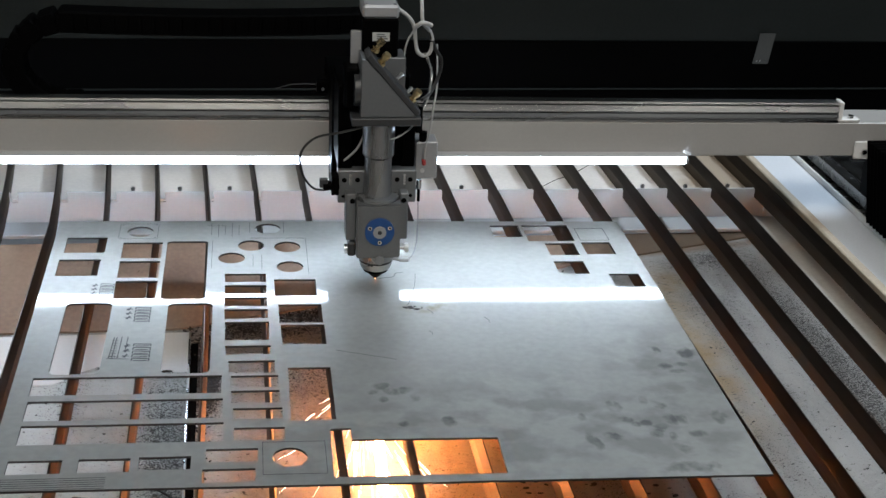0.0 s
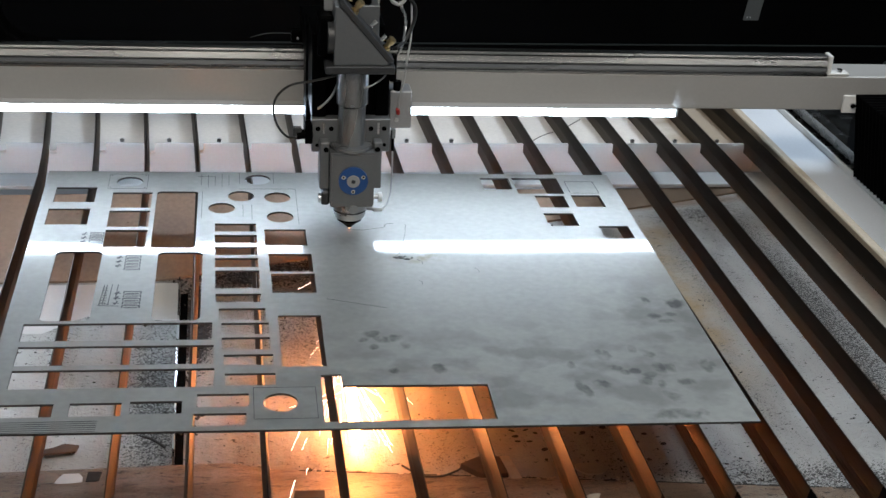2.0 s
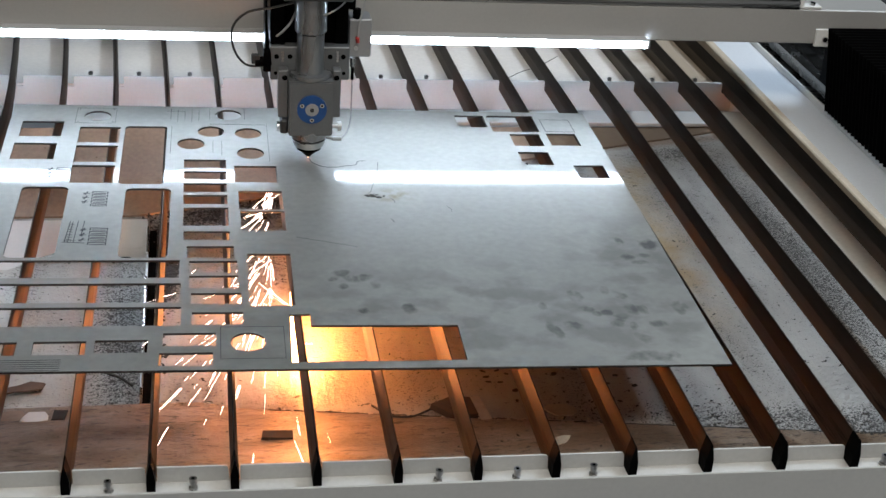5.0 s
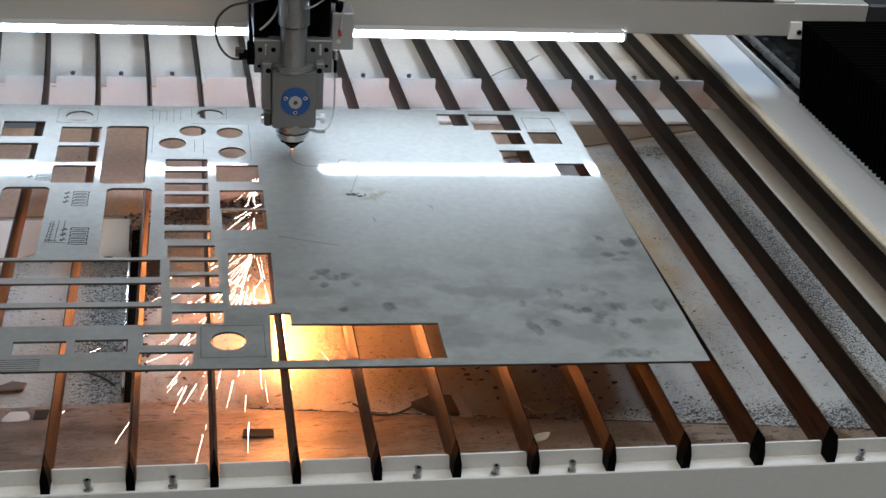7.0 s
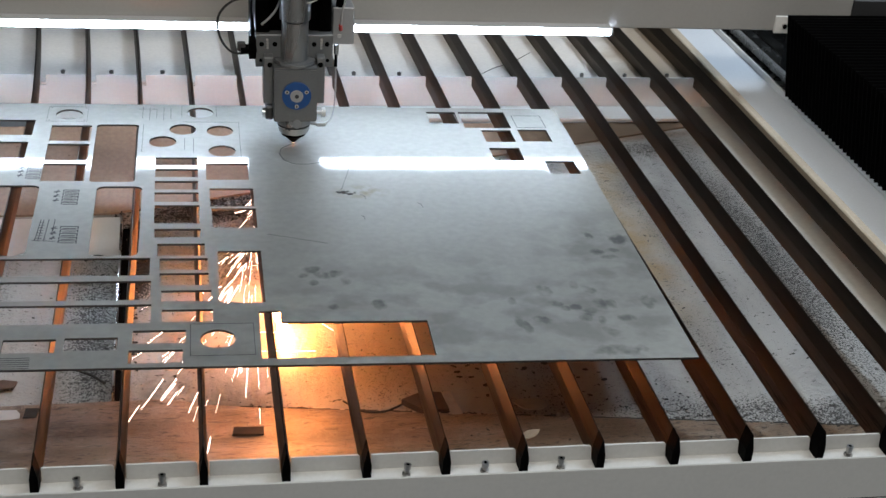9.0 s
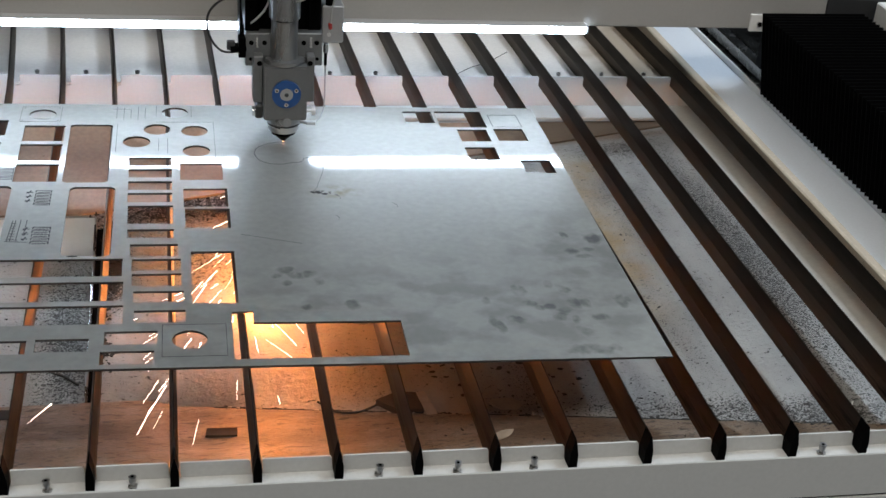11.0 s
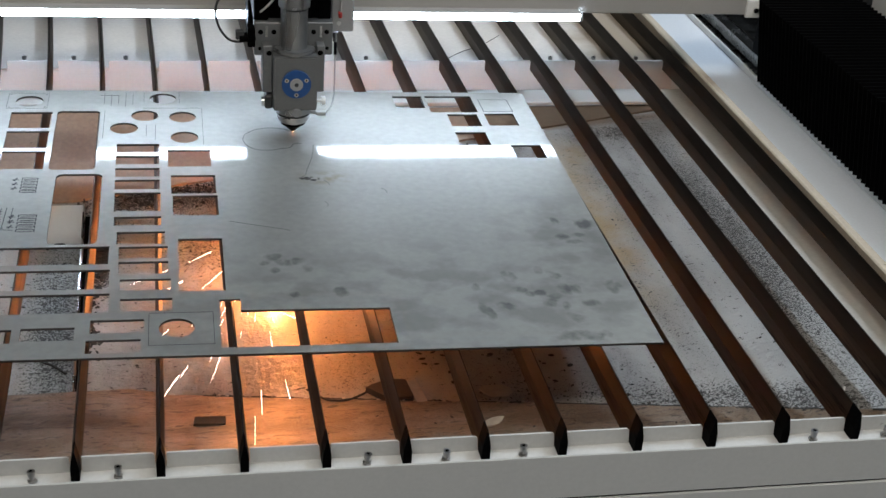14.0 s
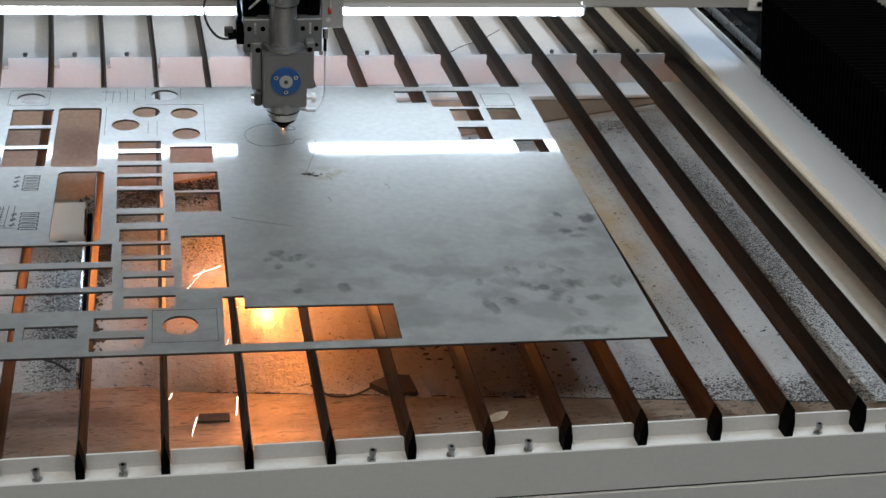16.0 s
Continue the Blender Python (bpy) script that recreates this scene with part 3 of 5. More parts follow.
def screw():
    s = tagged(empty("screw"), "small steel cap screw in the slat channel", "screw", "screws along the combs")
    part("shank", cyl((0, 0, 0), (0, 0, 0.006), 0.0019, seg=10), "screw", s)
    part("nut", cyl((0, 0, 0.0005), (0, 0, 0.0025), 0.0042, seg=6), "screw", s)
    hd = cyl((0, 0, 0.0060), (0, 0, 0.0110), 0.0030, 0.0034, seg=14)
    part("head", hd, "screw", s)
    part("socket", cyl((0, 0, 0.0108), (0, 0, 0.0112), 0.0017, seg=6), "black", s)
    return s


s0 = screw()
s0.matrix_basis = pose(SHIFT - PITCH * 0.57, 0.008 + skew(-PITCH * 0.57), -0.0305)
for k in (-0.45, 4.5, 5.5, 6.5, 9.5, 10.5, 12.5, 13.5):
    copy_thing(s0, pose(SHIFT - PITCH * k, 0.008 + skew(-PITCH * k), -0.0305, random.uniform(-8, 8), random.uniform(-8, 8), random.uniform(0, 90)))
for k in (0.58, -0.42, -1.37, 4.63, 5.63, 9.63, 10.63, 11.63):
    copy_thing(s0, pose(SHIFT - PITCH * k, 0.9465 - 0.0182 * -PITCH * k, -0.0405, -6, random.uniform(-8, 8), 20) @ pose(0, 0, 0.011))


tagged(part("wire_offcut", sweep([(-0.199, 0.969, -0.0317), (-0.164, 1.006, -0.0317), (-0.132, 1.029, -0.0317), (-0.089, 1.076, -0.0317)], 0.0005, 6), "char"), "thin black wire lying on the rear deck", "scrap")


# ---- the sheet of steel ----
PO = Vector((-0.122, 0.765, 0.0))     # its rear corner; u runs along the gantry, v towards the back
UX, UY = Vector((0.99941, -0.03421, 0)), Vector((0.00905, 0.99996, 0))


def rect(u0, u1, v0, v1, r=0.0):
    if not r:
        return [(u0, v0), (u1, v0), (u1, v1), (u0, v1)]
    out = []
    for cx, cy, a in ((u1 - r, v0 + r, -90), (u1 - r, v1 - r, 0), (u0 + r, v1 - r, 90), (u0 + r, v0 + r, 180)):
        out += [(cx + r * math.cos(radians(a + d)), cy + r * math.sin(radians(a + d))) for d in (0, 30, 60, 90)]
    return out


def disc(u, v, r, n=36):
    return [(u + r * math.cos(2 * math.pi * i / n), v + r * math.sin(2 * math.pi * i / n)) for i in range(n)]


def plate():
    holes = []
    holes += [rect(-0.7545, -0.7035, -0.106, -0.058), rect(-0.757, -0.706, -0.1745, -0.1265)]
    holes += [rect(-0.682, -0.632, v, v + 0.049) for v in (-0.1235, -0.1815, -0.2395)]
    holes += [rect(-0.626, -0.5735, -0.242, -0.0711, 0.006), rect(-0.733, -0.6805, -0.4216, -0.2507, 0.008), rect(-0.6158, -0.564, -0.4226, -0.2538, 0.008)]
    for u0, v0, v1 in ((-0.5507, -0.1955, -0.172), (-0.5504, -0.2285, -0.2055), (-0.5501, -0.262, -0.239), (-0.5498, -0.2945, -0.270),
                       (-0.5489, -0.3484, -0.303), (-0.548, -0.3819, -0.3614), (-0.544, -0.4237, -0.3963), (-0.541, -0.4546, -0.4292),
                       (-0.5405, -0.4866, -0.4612), (-0.5382, -0.5185, -0.4971), (-0.5369, -0.5585, -0.535)):
        holes.append(rect(u0, u0 + 0.0502, v0, v1))
    holes += [rect(-0.4904, -0.4398, -0.2359, -0.1894), rect(-0.4867, -0.4362, -0.3068, -0.2593), rect(-0.4852, -0.4352, -0.3598, -0.3118)]
    holes += [rect(-0.480, -0.434, -0.5227, -0.4136), rect(-0.747, -0.5508, -0.4652, -0.4277), rect(-0.746, -0.5488, -0.5151, -0.4767), rect(-0.7455, -0.5474, -0.5596, -0.5241)]
    holes += [rect(-0.7485, -0.698, -0.6103, -0.5873), rect(-0.683, -0.6345, -0.610, -0.5866), rect(-0.6265, -0.5774, -0.6076, -0.5851)]
    holes += [rect(-0.5635, -0.5135, -0.5969, -0.5734), rect(-0.5662, -0.5162, -0.631, -0.6086)]
    holes += [rect(-0.193, -0.154, -0.061, -0.0215), rect(-0.149, -0.0858, -0.0755, -0.021), rect(-0.1287, -0.0892, -0.1212, -0.0825)]
    holes += [rect(-0.079, -0.0395, -0.119, -0.080), rect(-0.1288, -0.0895, -0.1792, -0.140), rect(-0.0652, -0.0265, -0.2180, -0.180)]
    holes += [[(-0.4426, -0.6272), (-0.2755, -0.6272), (-0.2748, -0.5629), (-0.4209, -0.5614), (-0.4206, -0.5395), (-0.4412, -0.5405)]]
    holes += [disc(u, v, 0.0168) for u, v in ((-0.663, -0.0387), (-0.496, -0.030), (-0.5185, -0.0857), (-0.5432, -0.1246), (-0.4715, -0.0901), (-0.4699, -0.1521), (-0.4829, -0.5905))]
    cu = bpy.data.curves.new("steel_sheet", "CURVE")
    cu.dimensions, cu.fill_mode, cu.extrude = "2D", "BOTH", 0.0012
    for loop in [[(-0.765, -0.6375), (-0.0162, -0.6405), (-0.0112, -0.0085), (-0.771, -0.0025)]] + holes:
        sp = cu.splines.new("POLY")
        sp.points.add(len(loop) - 1)
        for p, (u, v) in zip(sp.points, loop):
            w = u * UX + v * UY
            p.co = (w.x, w.y, 0, 1)
        sp.use_cyclic_u = True
    tmp = new("tmp", cu)
    me = bpy.data.meshes.new_from_object(tmp.evaluated_get(bpy.context.evaluated_depsgraph_get()))
    bpy.data.objects.remove(tmp)
    me.name = "steel_sheet"
    bm = bmesh.new()
    bm.from_mesh(me)
    bmesh.ops.remove_doubles(bm, verts=bm.verts, dist=0.00005)
    bm.to_mesh(me)
    bm.free()
    me.materials.clear()
    me.materials.append(M["plate"])
    me.materials.append(M["cut"])
    for f in me.polygons:
        f.material_index = 1 if abs(f.normal.z) < 0.5 else 0
    ob = new("steel_sheet", me)
    ob.location = PO + Vector((0, 0, 0.0013))
    tagged(ob, "brushed steel sheet with rows of cut-out openings lying on the slats", "metal sheet")
    return ob


SHEET = plate()


def on_sheet(u, v, z=0.0013):
    w = u * UX + v * UY
    return (w.x, w.y, z)


def scribe(name, lines, w, label=""):
    """Engraved lines on the sheet, as thin dark inlays."""
    bm = bmesh.new()
    for (u0, v0), (u1, v1) in lines:
        a, b = Vector(on_sheet(u0, v0, 0.00110)), Vector(on_sheet(u1, v1, 0.00110))
        d = (b - a).normalized()
        n = Vector((-d.y, d.x, 0)) * w / 2
        lo = [a - n, b - n, b + n, a + n]
        vs = [bm.verts.new(p) for p in lo] + [bm.verts.new(p + Vector((0, 0, 0.00025))) for p in lo]
        bm.faces.new(vs[3::-1]), bm.faces.new(vs[4:])
        for i in range(4):
            bm.faces.new((vs[i], vs[(i + 1) % 4], vs[4 + (i + 1) % 4], vs[4 + i]))
    return part(name, bm, "ink", SHEET, label)


def square_lines(u0, u1, v0, v1):
    return [((u0, v0), (u1, v0)), ((u1, v0), (u1, v1)), ((u1, v1), (u0, v1)), ((u0, v1), (u0, v0))]


scribe("scribed_outline", square_lines(-0.690, -0.640, -0.062, -0.013), 0.0005)
scribe("scribed_outline", square_lines(-0.509, -0.448, -0.62, -0.563), 0.0005)
scribe("scribed_outline", square_lines(-0.0775, -0.038, -0.0735, -0.033), 0.0009)
scribe("scribed_outline", square_lines(-0.52, -0.447, -0.175, -0.062)[1:3] + [((-0.52, -0.006), (-0.52, -0.045)), ((-0.475, -0.006), (-0.475, -0.045))], 0.0005)
for u, v in ((-0.687, -0.017), (-0.643, -0.017), (-0.687, -0.058), (-0.643, -0.058)):
    scribe("drilled_mark", [((u - 0.0009, v), (u + 0.0009, v))], 0.0018)
RULER = [((-0.57 + 0.009 * i, -0.012 - 0.004 * (i % 3)), (-0.57 + 0.009 * i, -0.05 - 0.006 * (i % 2))) for i in range(5)]
RULER += [((-0.575, -0.02), (-0.552, -0.02)), ((-0.568, -0.07), (-0.568, -0.155)), ((-0.505, -0.115), (-0.505, -0.16)), ((-0.516, -0.115), (-0.516, -0.15))]
for ln in RULER:
    scribe("scribed_line", [ln], 0.0006)
scribe("scribed_line", [((-0.425, -0.375), (-0.36, -0.398))], 0.0005)


def engraving(u, v, w, h):
    """A block of engraved glyphs too worn to read, as bars, with two columns of small ticks."""
    ls, n = [], 5
    for i in range(n):
        a = v - h * i / n
        b = v - h * (i + 0.62) / n
        ls += [((u, a), (u + w, a - 0.001)), ((u + 0.1 * w, b), (u + 0.9 * w, b)), ((u + w, a), (u + w, b - 0.001)), ((u, a), (u, b))]
    scribe("engraved_mark", ls, 0.0014)
    ls = []
    for i in range(3):
        c = (u - 0.007, v - 0.004 - h * i / 3.6)
        ls += [((c[0] - 0.0035, c[1]), (c[0] + 0.0035, c[1] - 0.001)), ((c[0] - 0.001, c[1] - 0.004), (c[0] + 0.001, c[1] + 0.004)), ((c[0] - 0.003, c[1] - 0.003), (c[0] + 0.002, c[1] + 0.003))]
    scribe("engraved_tick", ls, 0.0013)


engraving(-0.6986, -0.198, 0.0153, 0.038)
engraving(-0.6525, -0.2630, 0.017, 0.0400)
engraving(-0.6485, -0.3540, 0.0185, 0.042)
scribe("engraved_table", [((-0.671, -0.338), (-0.6735, -0.387)), ((-0.668, -0.338), (-0.670, -0.386)), ((-0.6625, -0.337), (-0.664, -0.386)), ((-0.656, -0.337), (-0.657, -0.372)), ((-0.6755, -0.387), (-0.652, -0.389)), ((-0.6745, -0.383), (-0.662, -0.384))] +
       [((-0.6725, -0.345 - 0.006 * i), (-0.6665, -0.346 - 0.006 * i)) for i in range(7)], 0.0009)
scribe("engraved_stripe", [((-0.765, -0.6365 + 0.0035 * i), (-0.655, -0.6360 + 0.0035 * i)) for i in range(6)], 0.0006)

# a sliver of dross by the earlier pierce
bm = bmesh.new()
for i in range(9):
    a = Vector(on_sheet(-0.3257 + random.uniform(-0.012, 0.014), -0.2722 + random.uniform(-0.006, 0.006), 0.0014))
    bmesh.ops.create_icosphere(bm, subdivisions=1, radius=random.uniform(0.0008, 0.0025), matrix=Matrix.Translation(a) @ Matrix.Diagonal((1.8, 1, 0.4, 1)))
part("dross", bm, "char", SHEET, "black dross by a pierce hole")

# ---- where the nozzle goes ----
NOZZLE = [(0, -0.489, 0.586), (0.5, -0.494, 0.5862), (1, -0.4985, 0.5865), (1.5, -0.504, 0.5875), (2, -0.509, 0.590), (2.5, -0.5125, 0.593), (3, -0.5155, 0.5968),
          (3.5, -0.518, 0.600), (4, -0.5195, 0.6035), (5.25, -0.5225, 0.6175), (6.5, -0.520, 0.632), (7, -0.518, 0.6355), (7.5, -0.515, 0.639), (8, -0.512, 0.642), (8.5, -0.508, 0.6455)]
NOZZLE += [(9, -0.503, 0.649), (10.25, -0.491, 0.6525), (11.5, -0.479, 0.6515), (12, -0.474, 0.650), (12.5, -0.469, 0.6475), (13, -0.465, 0.644), (13.5, -0.461, 0.641),
           (14, -0.459, 0.637), (14.5, -0.459, 0.634), (15, -0.4645, 0.6315), (15.5, -0.4695, 0.633), (16, -0.474, 0.633)]


def nozzle_at(t):
    for a, b in zip(NOZZLE, NOZZLE[1:]):
        if a[0] <= t <= b[0]:
            s = (t - a[0]) / (b[0] - a[0])
            return a[1] + (b[1] - a[1]) * s, a[2] + (b[2] - a[2]) * s
    return NOZZLE[-1][1:]


# ---- gantry ----
def gantry():
    g = tagged(empty("gantry"), "grey painted gantry beam with aluminium rail and lit tube", "gantry")
    # local y = 0 at the nozzle's line
    part("beam", box(-1.34, 0.30, 0.1562, 0.215, 0.1045, 0.1535, 0.0015), "beam", g)
    bm = bmesh.new()
    prof = [(0.156, 0.1535), (0.156, 0.1565), (0.1595, 0.1570), (0.1595, 0.1595), (0.1565, 0.1605), (0.1580, 0.1655), (0.1610, 0.1662), (0.1610, 0.1680), (0.1575, 0.1690), (0.1610, 0.1770), (0.1640, 0.1776), (0.1640, 0.1792), (0.1600, 0.1802), (0.1612, 0.1830), (0.176, 0.1834), (0.176, 0.1535)]
    prof = [(y, 0.1535 + (z - 0.1535) * 0.9) for y, z in prof]
    a = [bm.verts.new((-1.33, y, z)) for y, z in prof]
    b = [bm.verts.new((0.158, y, z)) for y, z in prof]
    bm.faces.new(a), bm.faces.new(b[::-1])
    for i in range(len(a)):
        bm.faces.new((a[i], b[i], b[(i + 1) % len(a)], a[(i + 1) % len(a)]))
    part("rail", bm, "alu", g, "grooved extruded aluminium rail")
    part("rail_stop", box(0.158, 0.164, 0.157, 0.176, 0.1545, 0.182, 0.001, box(0.160, 0.190, 0.1565, 0.172, 0.1540, 0.158, 0.001)), "white", g, "white folded end bracket")
    part("stop_screw", cyl((0.178, 0.163, 0.158), (0.178, 0.163, 0.162), 0.004, seg=12), "steel", g)
    part("lamp_tube", cyl((-1.30, 0.1462, 0.1030), (-0.0545, 0.1462, 0.1030), 0.0062, seg=20, bevel=0.002), "led", g, "glowing white lamp tube")
    # added cap that stops the tube's end from lighting the beam
    part("glow_cap", cyl((-0.0550, 0.1462, 0.1030), (-0.0520, 0.1462, 0.1030), 0.0066, seg=20), "boxgrey", g, "grey cap added to block the glow at the tube's end")
    part("lamp_housing", box(-1.31, -0.0555, 0.1385, 0.1560, 0.1094, 0.1106, 0.0), "beam", g, "thin grey lamp housing")
    part("end_plate", box(0.187, 0.213, 0.1525, 0.1560, 0.1015, 0.127, 0.001), "white", g, "white bracket with a screw")
    part("end_screw", cyl((0.201, 0.1525, 0.113), (0.201, 0.149, 0.113), 0.0036, seg=12), "steel", g)
    part("end_socket", cyl((0.201, 0.1493, 0.113), (0.201, 0.1486, 0.113), 0.0019, seg=6), "black", g)
    part("beam_end", box(0.30, 0.45, 0.158, 0.25, 0.10, 0.1525, 0.003), "headdark", g)
    part("end_bracket", box(0.372, 0.47, 0.080, 0.150, 0.100, 0.150, 0.002), "white", g, "white folded end bracket")
    part("carriage", box(0.245, 0.30, 0.155, 0.24, 0.018, 0.104, 0.003), "black", g)
    part("carriage", box(-1.36, -1.26, 0.155, 0.24, 0.018, 0.104, 0.003), "black", g)
    return g


GANTRY = gantry()


# ---- laser head ----
def head():
    h = tagged(empty("laser_head"), "grey anodised laser cutting head with blue round plate", "laser head")
    P = lambda n, bm, m, label="", smooth=True: part(n, bm, m, h, label, smooth)
    # lower body
    bm = prism([(-0.0265, 0.113), (-0.0265, 0.046), (-0.0250, 0.043), (0.0250, 0.043), (0.0265, 0.046), (0.0265, 0.113)], -0.026, 0.024)
    bmesh.ops.bevel(bm, geom=[e for e in bm.edges if abs(e.verts[0].co.y - e.verts[1].co.y) < 1e-5], offset=0.002, segments=2, affect="EDGES")
    P("body", bm, "head")
    blue = P("blue_plate", cyl((0.001, -0.0258, 0.0785), (0.001, -0.0285, 0.0785), 0.0178, seg=48), "blue", "blue round cover plate")
    part("hub", cyl((0.001, -0.028, 0.0785), (0.001, -0.0298, 0.0785), 0.0080, seg=32, bevel=0.0006), "boxgrey", blue, "pale round hub")
    part("pinhole", cyl((0.001, -0.0296, 0.0785), (0.001, -0.0301, 0.0785), 0.0026, seg=16), "ink", blue)
    for a in (25, 155, 270):
        x, z = 0.001 + 0.0132 * math.cos(radians(a)), 0.0785 + 0.0132 * math.sin(radians(a))
        sc = part("cover_screw", cyl((x, -0.028, z), (x, -0.0296, z), 0.0026, seg=16), "steel", blue)
        part("socket", cyl((x, -0.0294, z), (x, -0.0299, z), 0.0012, seg=6), "black", sc)
    P("collar", cyl((0, 0, 0.112), (0, 0, 0.1175), 0.0262, seg=48, bevel=0.0015), "tube")
    P("lens_tube", cyl((0, 0, 0.117), (0, 0, 0.166), 0.0163, seg=40), "tube")
    P("tube_groove", cyl((0, 0, 0.165), (0, 0, 0.169), 0.0152, seg=40), "headdark")
    P("upper_tube", cyl((0, 0, 0.168), (0, 0, 0.214), 0.0190, seg=40, bevel=0.001), "tube")
    # nozzle
    P("nozzle_ring", cyl((0, 0, 0.0320), (0, 0, 0.0435), 0.0218, seg=40, bevel=0.0012), "ring")
    P("ring_groove", cyl((0, 0, 0.0305), (0, 0, 0.0325), 0.0208, seg=40), "headdark")
    P("lower_ring", cyl((0, 0, 0.0205), (0, 0, 0.0310), 0.0185, 0.0215, seg=40, bevel=0.0012), "ring")
    P("nozzle_knob", cyl((0.002, -0.018, 0.039), (0.002, -0.0285, 0.041), 0.0058, seg=20, bevel=0.001), "tube")
    P("nozzle_cap", cyl((0, 0, 0.0165), (0, 0, 0.022), 0.0150, 0.0155, seg=36), "black", "black nozzle cap")
    P("nozzle_tip", cyl((0, 0, 0.0055), (0, 0, 0.017), 0.0024, 0.0142, seg=36), "black", "conical nozzle tip")
    P("cutting_point", cyl((0, 0, 0.0036), (0, 0, 0.0058), 0.0007, 0.0016, seg=12), "tip", "glowing cutting point")
    for sx, ex in ((-1, -0.0345), (1, 0.0345)):
        P("clamp_screw", cyl((0.0265 * sx, -0.004, 0.047), (ex * 1.06, -0.004, 0.047), 0.0022, seg=12, bm=cyl((ex, -0.004, 0.047), (ex * 1.14, -0.004, 0.047), 0.006, seg=16)), "steel")
    P("latch", box(-0.036, -0.0262, -0.012, 0.004, 0.040, 0.058, 0.002), "headdark")
    # side cheeks and back plate
    P("side_cheek", box(-0.0385, -0.0268, -0.012, 0.020, 0.062, 0.122, 0.001), "head")
    P("side_cheek", box(0.0268, 0.0365, -0.012, 0.020, 0.062, 0.122, 0.001), "head")
    for x in (-0.031, 0.031):
        P("cheek_hole", cyl((x, -0.0118, 0.113), (x, -0.0124, 0.113), 0.0033, seg=16), "black")
    P("back_plate", box(-0.0475, 0.0475, 0.004, 0.022, 0.104, 0.146, 0.0012), "head")
    for x in (-0.040, 0.040, -0.024, 0.024):
        P("plate_hole", cyl((x, 0.0045, 0.134), (x, 0.0034, 0.134), 0.003, seg=16), "black")
    for x in (-0.033, 0.033):
        for i in range(4):
            z = 0.129 + 0.0036 * i
            P("small_bolt", cyl((x, 0.0045, z), (x, 0.003, z), 0.0016, seg=10), "steel")
    for x in (-0.041, 0.041):
        P("plate_hole", cyl((x, 0.0045, 0.113), (x, 0.0034, 0.113), 0.0022, seg=12), "black")
    P("slide_block", box(-0.043, 0.043, 0.02, 0.100, 0.100, 0.205, 0.002), "black")
    P("slide_face", box(-0.0475, -0.030, 0.012, 0.10, 0.146, 0.250, 0.001), "black")
    P("slide_face", box(0.030, 0.046, 0.016, 0.10, 0.146, 0.212, 0.001), "black")
    P("saddle", box(-0.050, 0.047, 0.085, 0.1385, 0.084, 0.240, 0.002), "black")
    P("roller_plate", box(-0.050, 0.046, 0.12, 0.235, 0.195, 0.222, 0.002), "black")
    # flange and mirror block
    P("flange", box(-0.034, 0.047, -0.026, 0.035, 0.212, 0.2215, 0.001), "headdark")
    bm = prism([(-0.024, 0.2215), (0.041, 0.2215), (0.041, 0.2255), (-0.018, 0.2905), (-0.024, 0.292)], -0.022, 0.024)
    bmesh.ops.bevel(bm, geom=bm.edges[:], offset=0.0008, segments=1, affect="EDGES")
    P("mirror_block", bm, "head")
    d = Vector((0.059, 0, -0.069)).normalized()
    n = Vector((0.069, 0, 0.059)).normalized()
    bm = box(-0.046, 0.046, -0.024, 0.026, 0, 0.007, 0.001)
    rot = Matrix((( -d.x, 0, n.x), (0, 1, 0), (-d.z, 0, n.z))).to_4x4()
    bmesh.ops.transform(bm, matrix=Matrix.Translation((0.0110, 0, 0.2580)) @ rot, verts=bm.verts)
    P("mirror_plate", bm, "headdark")

    def fitting(x, y, z):
        f = P("brass_fitting", cyl((x, y, z - 0.004), (x + 0.006, y - 0.003, z + 0.006), 0.0032, seg=6), "brass", "brass adjusting screw")
        part("knurl", cyl((x + 0.004, y - 0.002, z + 0.003), (x + 0.008, y - 0.004, z + 0.008), 0.0046, seg=12), "brass", f)
        part("lock_nut", cyl((x - 0.001, y, z - 0.006), (x + 0.001, y - 0.001, z - 0.002), 0.0052, seg=6), "brass", f)

    fitting(-0.006, 0.004, 0.300), fitting(-0.001, -0.012, 0.288), fitting(0.0365, -0.012, 0.244)
    for x, z in ((0.018, 0.268), (0.030, 0.251)):
        P("spring_screw", cyl((x, -0.018, z), (x + 0.006, -0.018, z + 0.006), 0.0026, seg=12), "steel")
    # motor
    P("motor_body", box(-0.0205, 0.0215, 0.012, 0.054, 0.284, 0.330, 0.002), "black", "black square stepper motor")
    cap = P("motor_cap", box(-0.021, 0.022, 0.011, 0.055, 0.330, 0.346, 0.003), "boxgrey", "grey cast motor cap")
    for x in (-0.016, 0.017):
        for y in (0.016, 0.050):
            part("cap_screw", cyl((x, y, 0.3455), (x, y, 0.3465), 0.0022, seg=10), "steel", cap)
    lab = P("motor_label", box(-0.009, 0.011, 0.0112, 0.012, 0.304, 0.314), "label", "small white rating label", False)
    for i in range(3):
        part("print_bar", box(-0.004, 0.009 - 0.002 * i, 0.0107, 0.0112, 0.3062 + 0.0025 * i, 0.3072 + 0.0025 * i), "ink", lab)
    P("motor_mount", box(0.004, 0.031, 0.010, 0.050, 0.236, 0.284, 0.001), "head")
    P("upright", box(-0.0335, -0.0205, 0.018, 0.024, 0.275, 0.314, 0.0008), "boxgrey", "pale grey upright tab")
    P("lens_box", box(-0.042, -0.024, -0.005, 0.03, 0.226, 0.275, 0.003), "black")
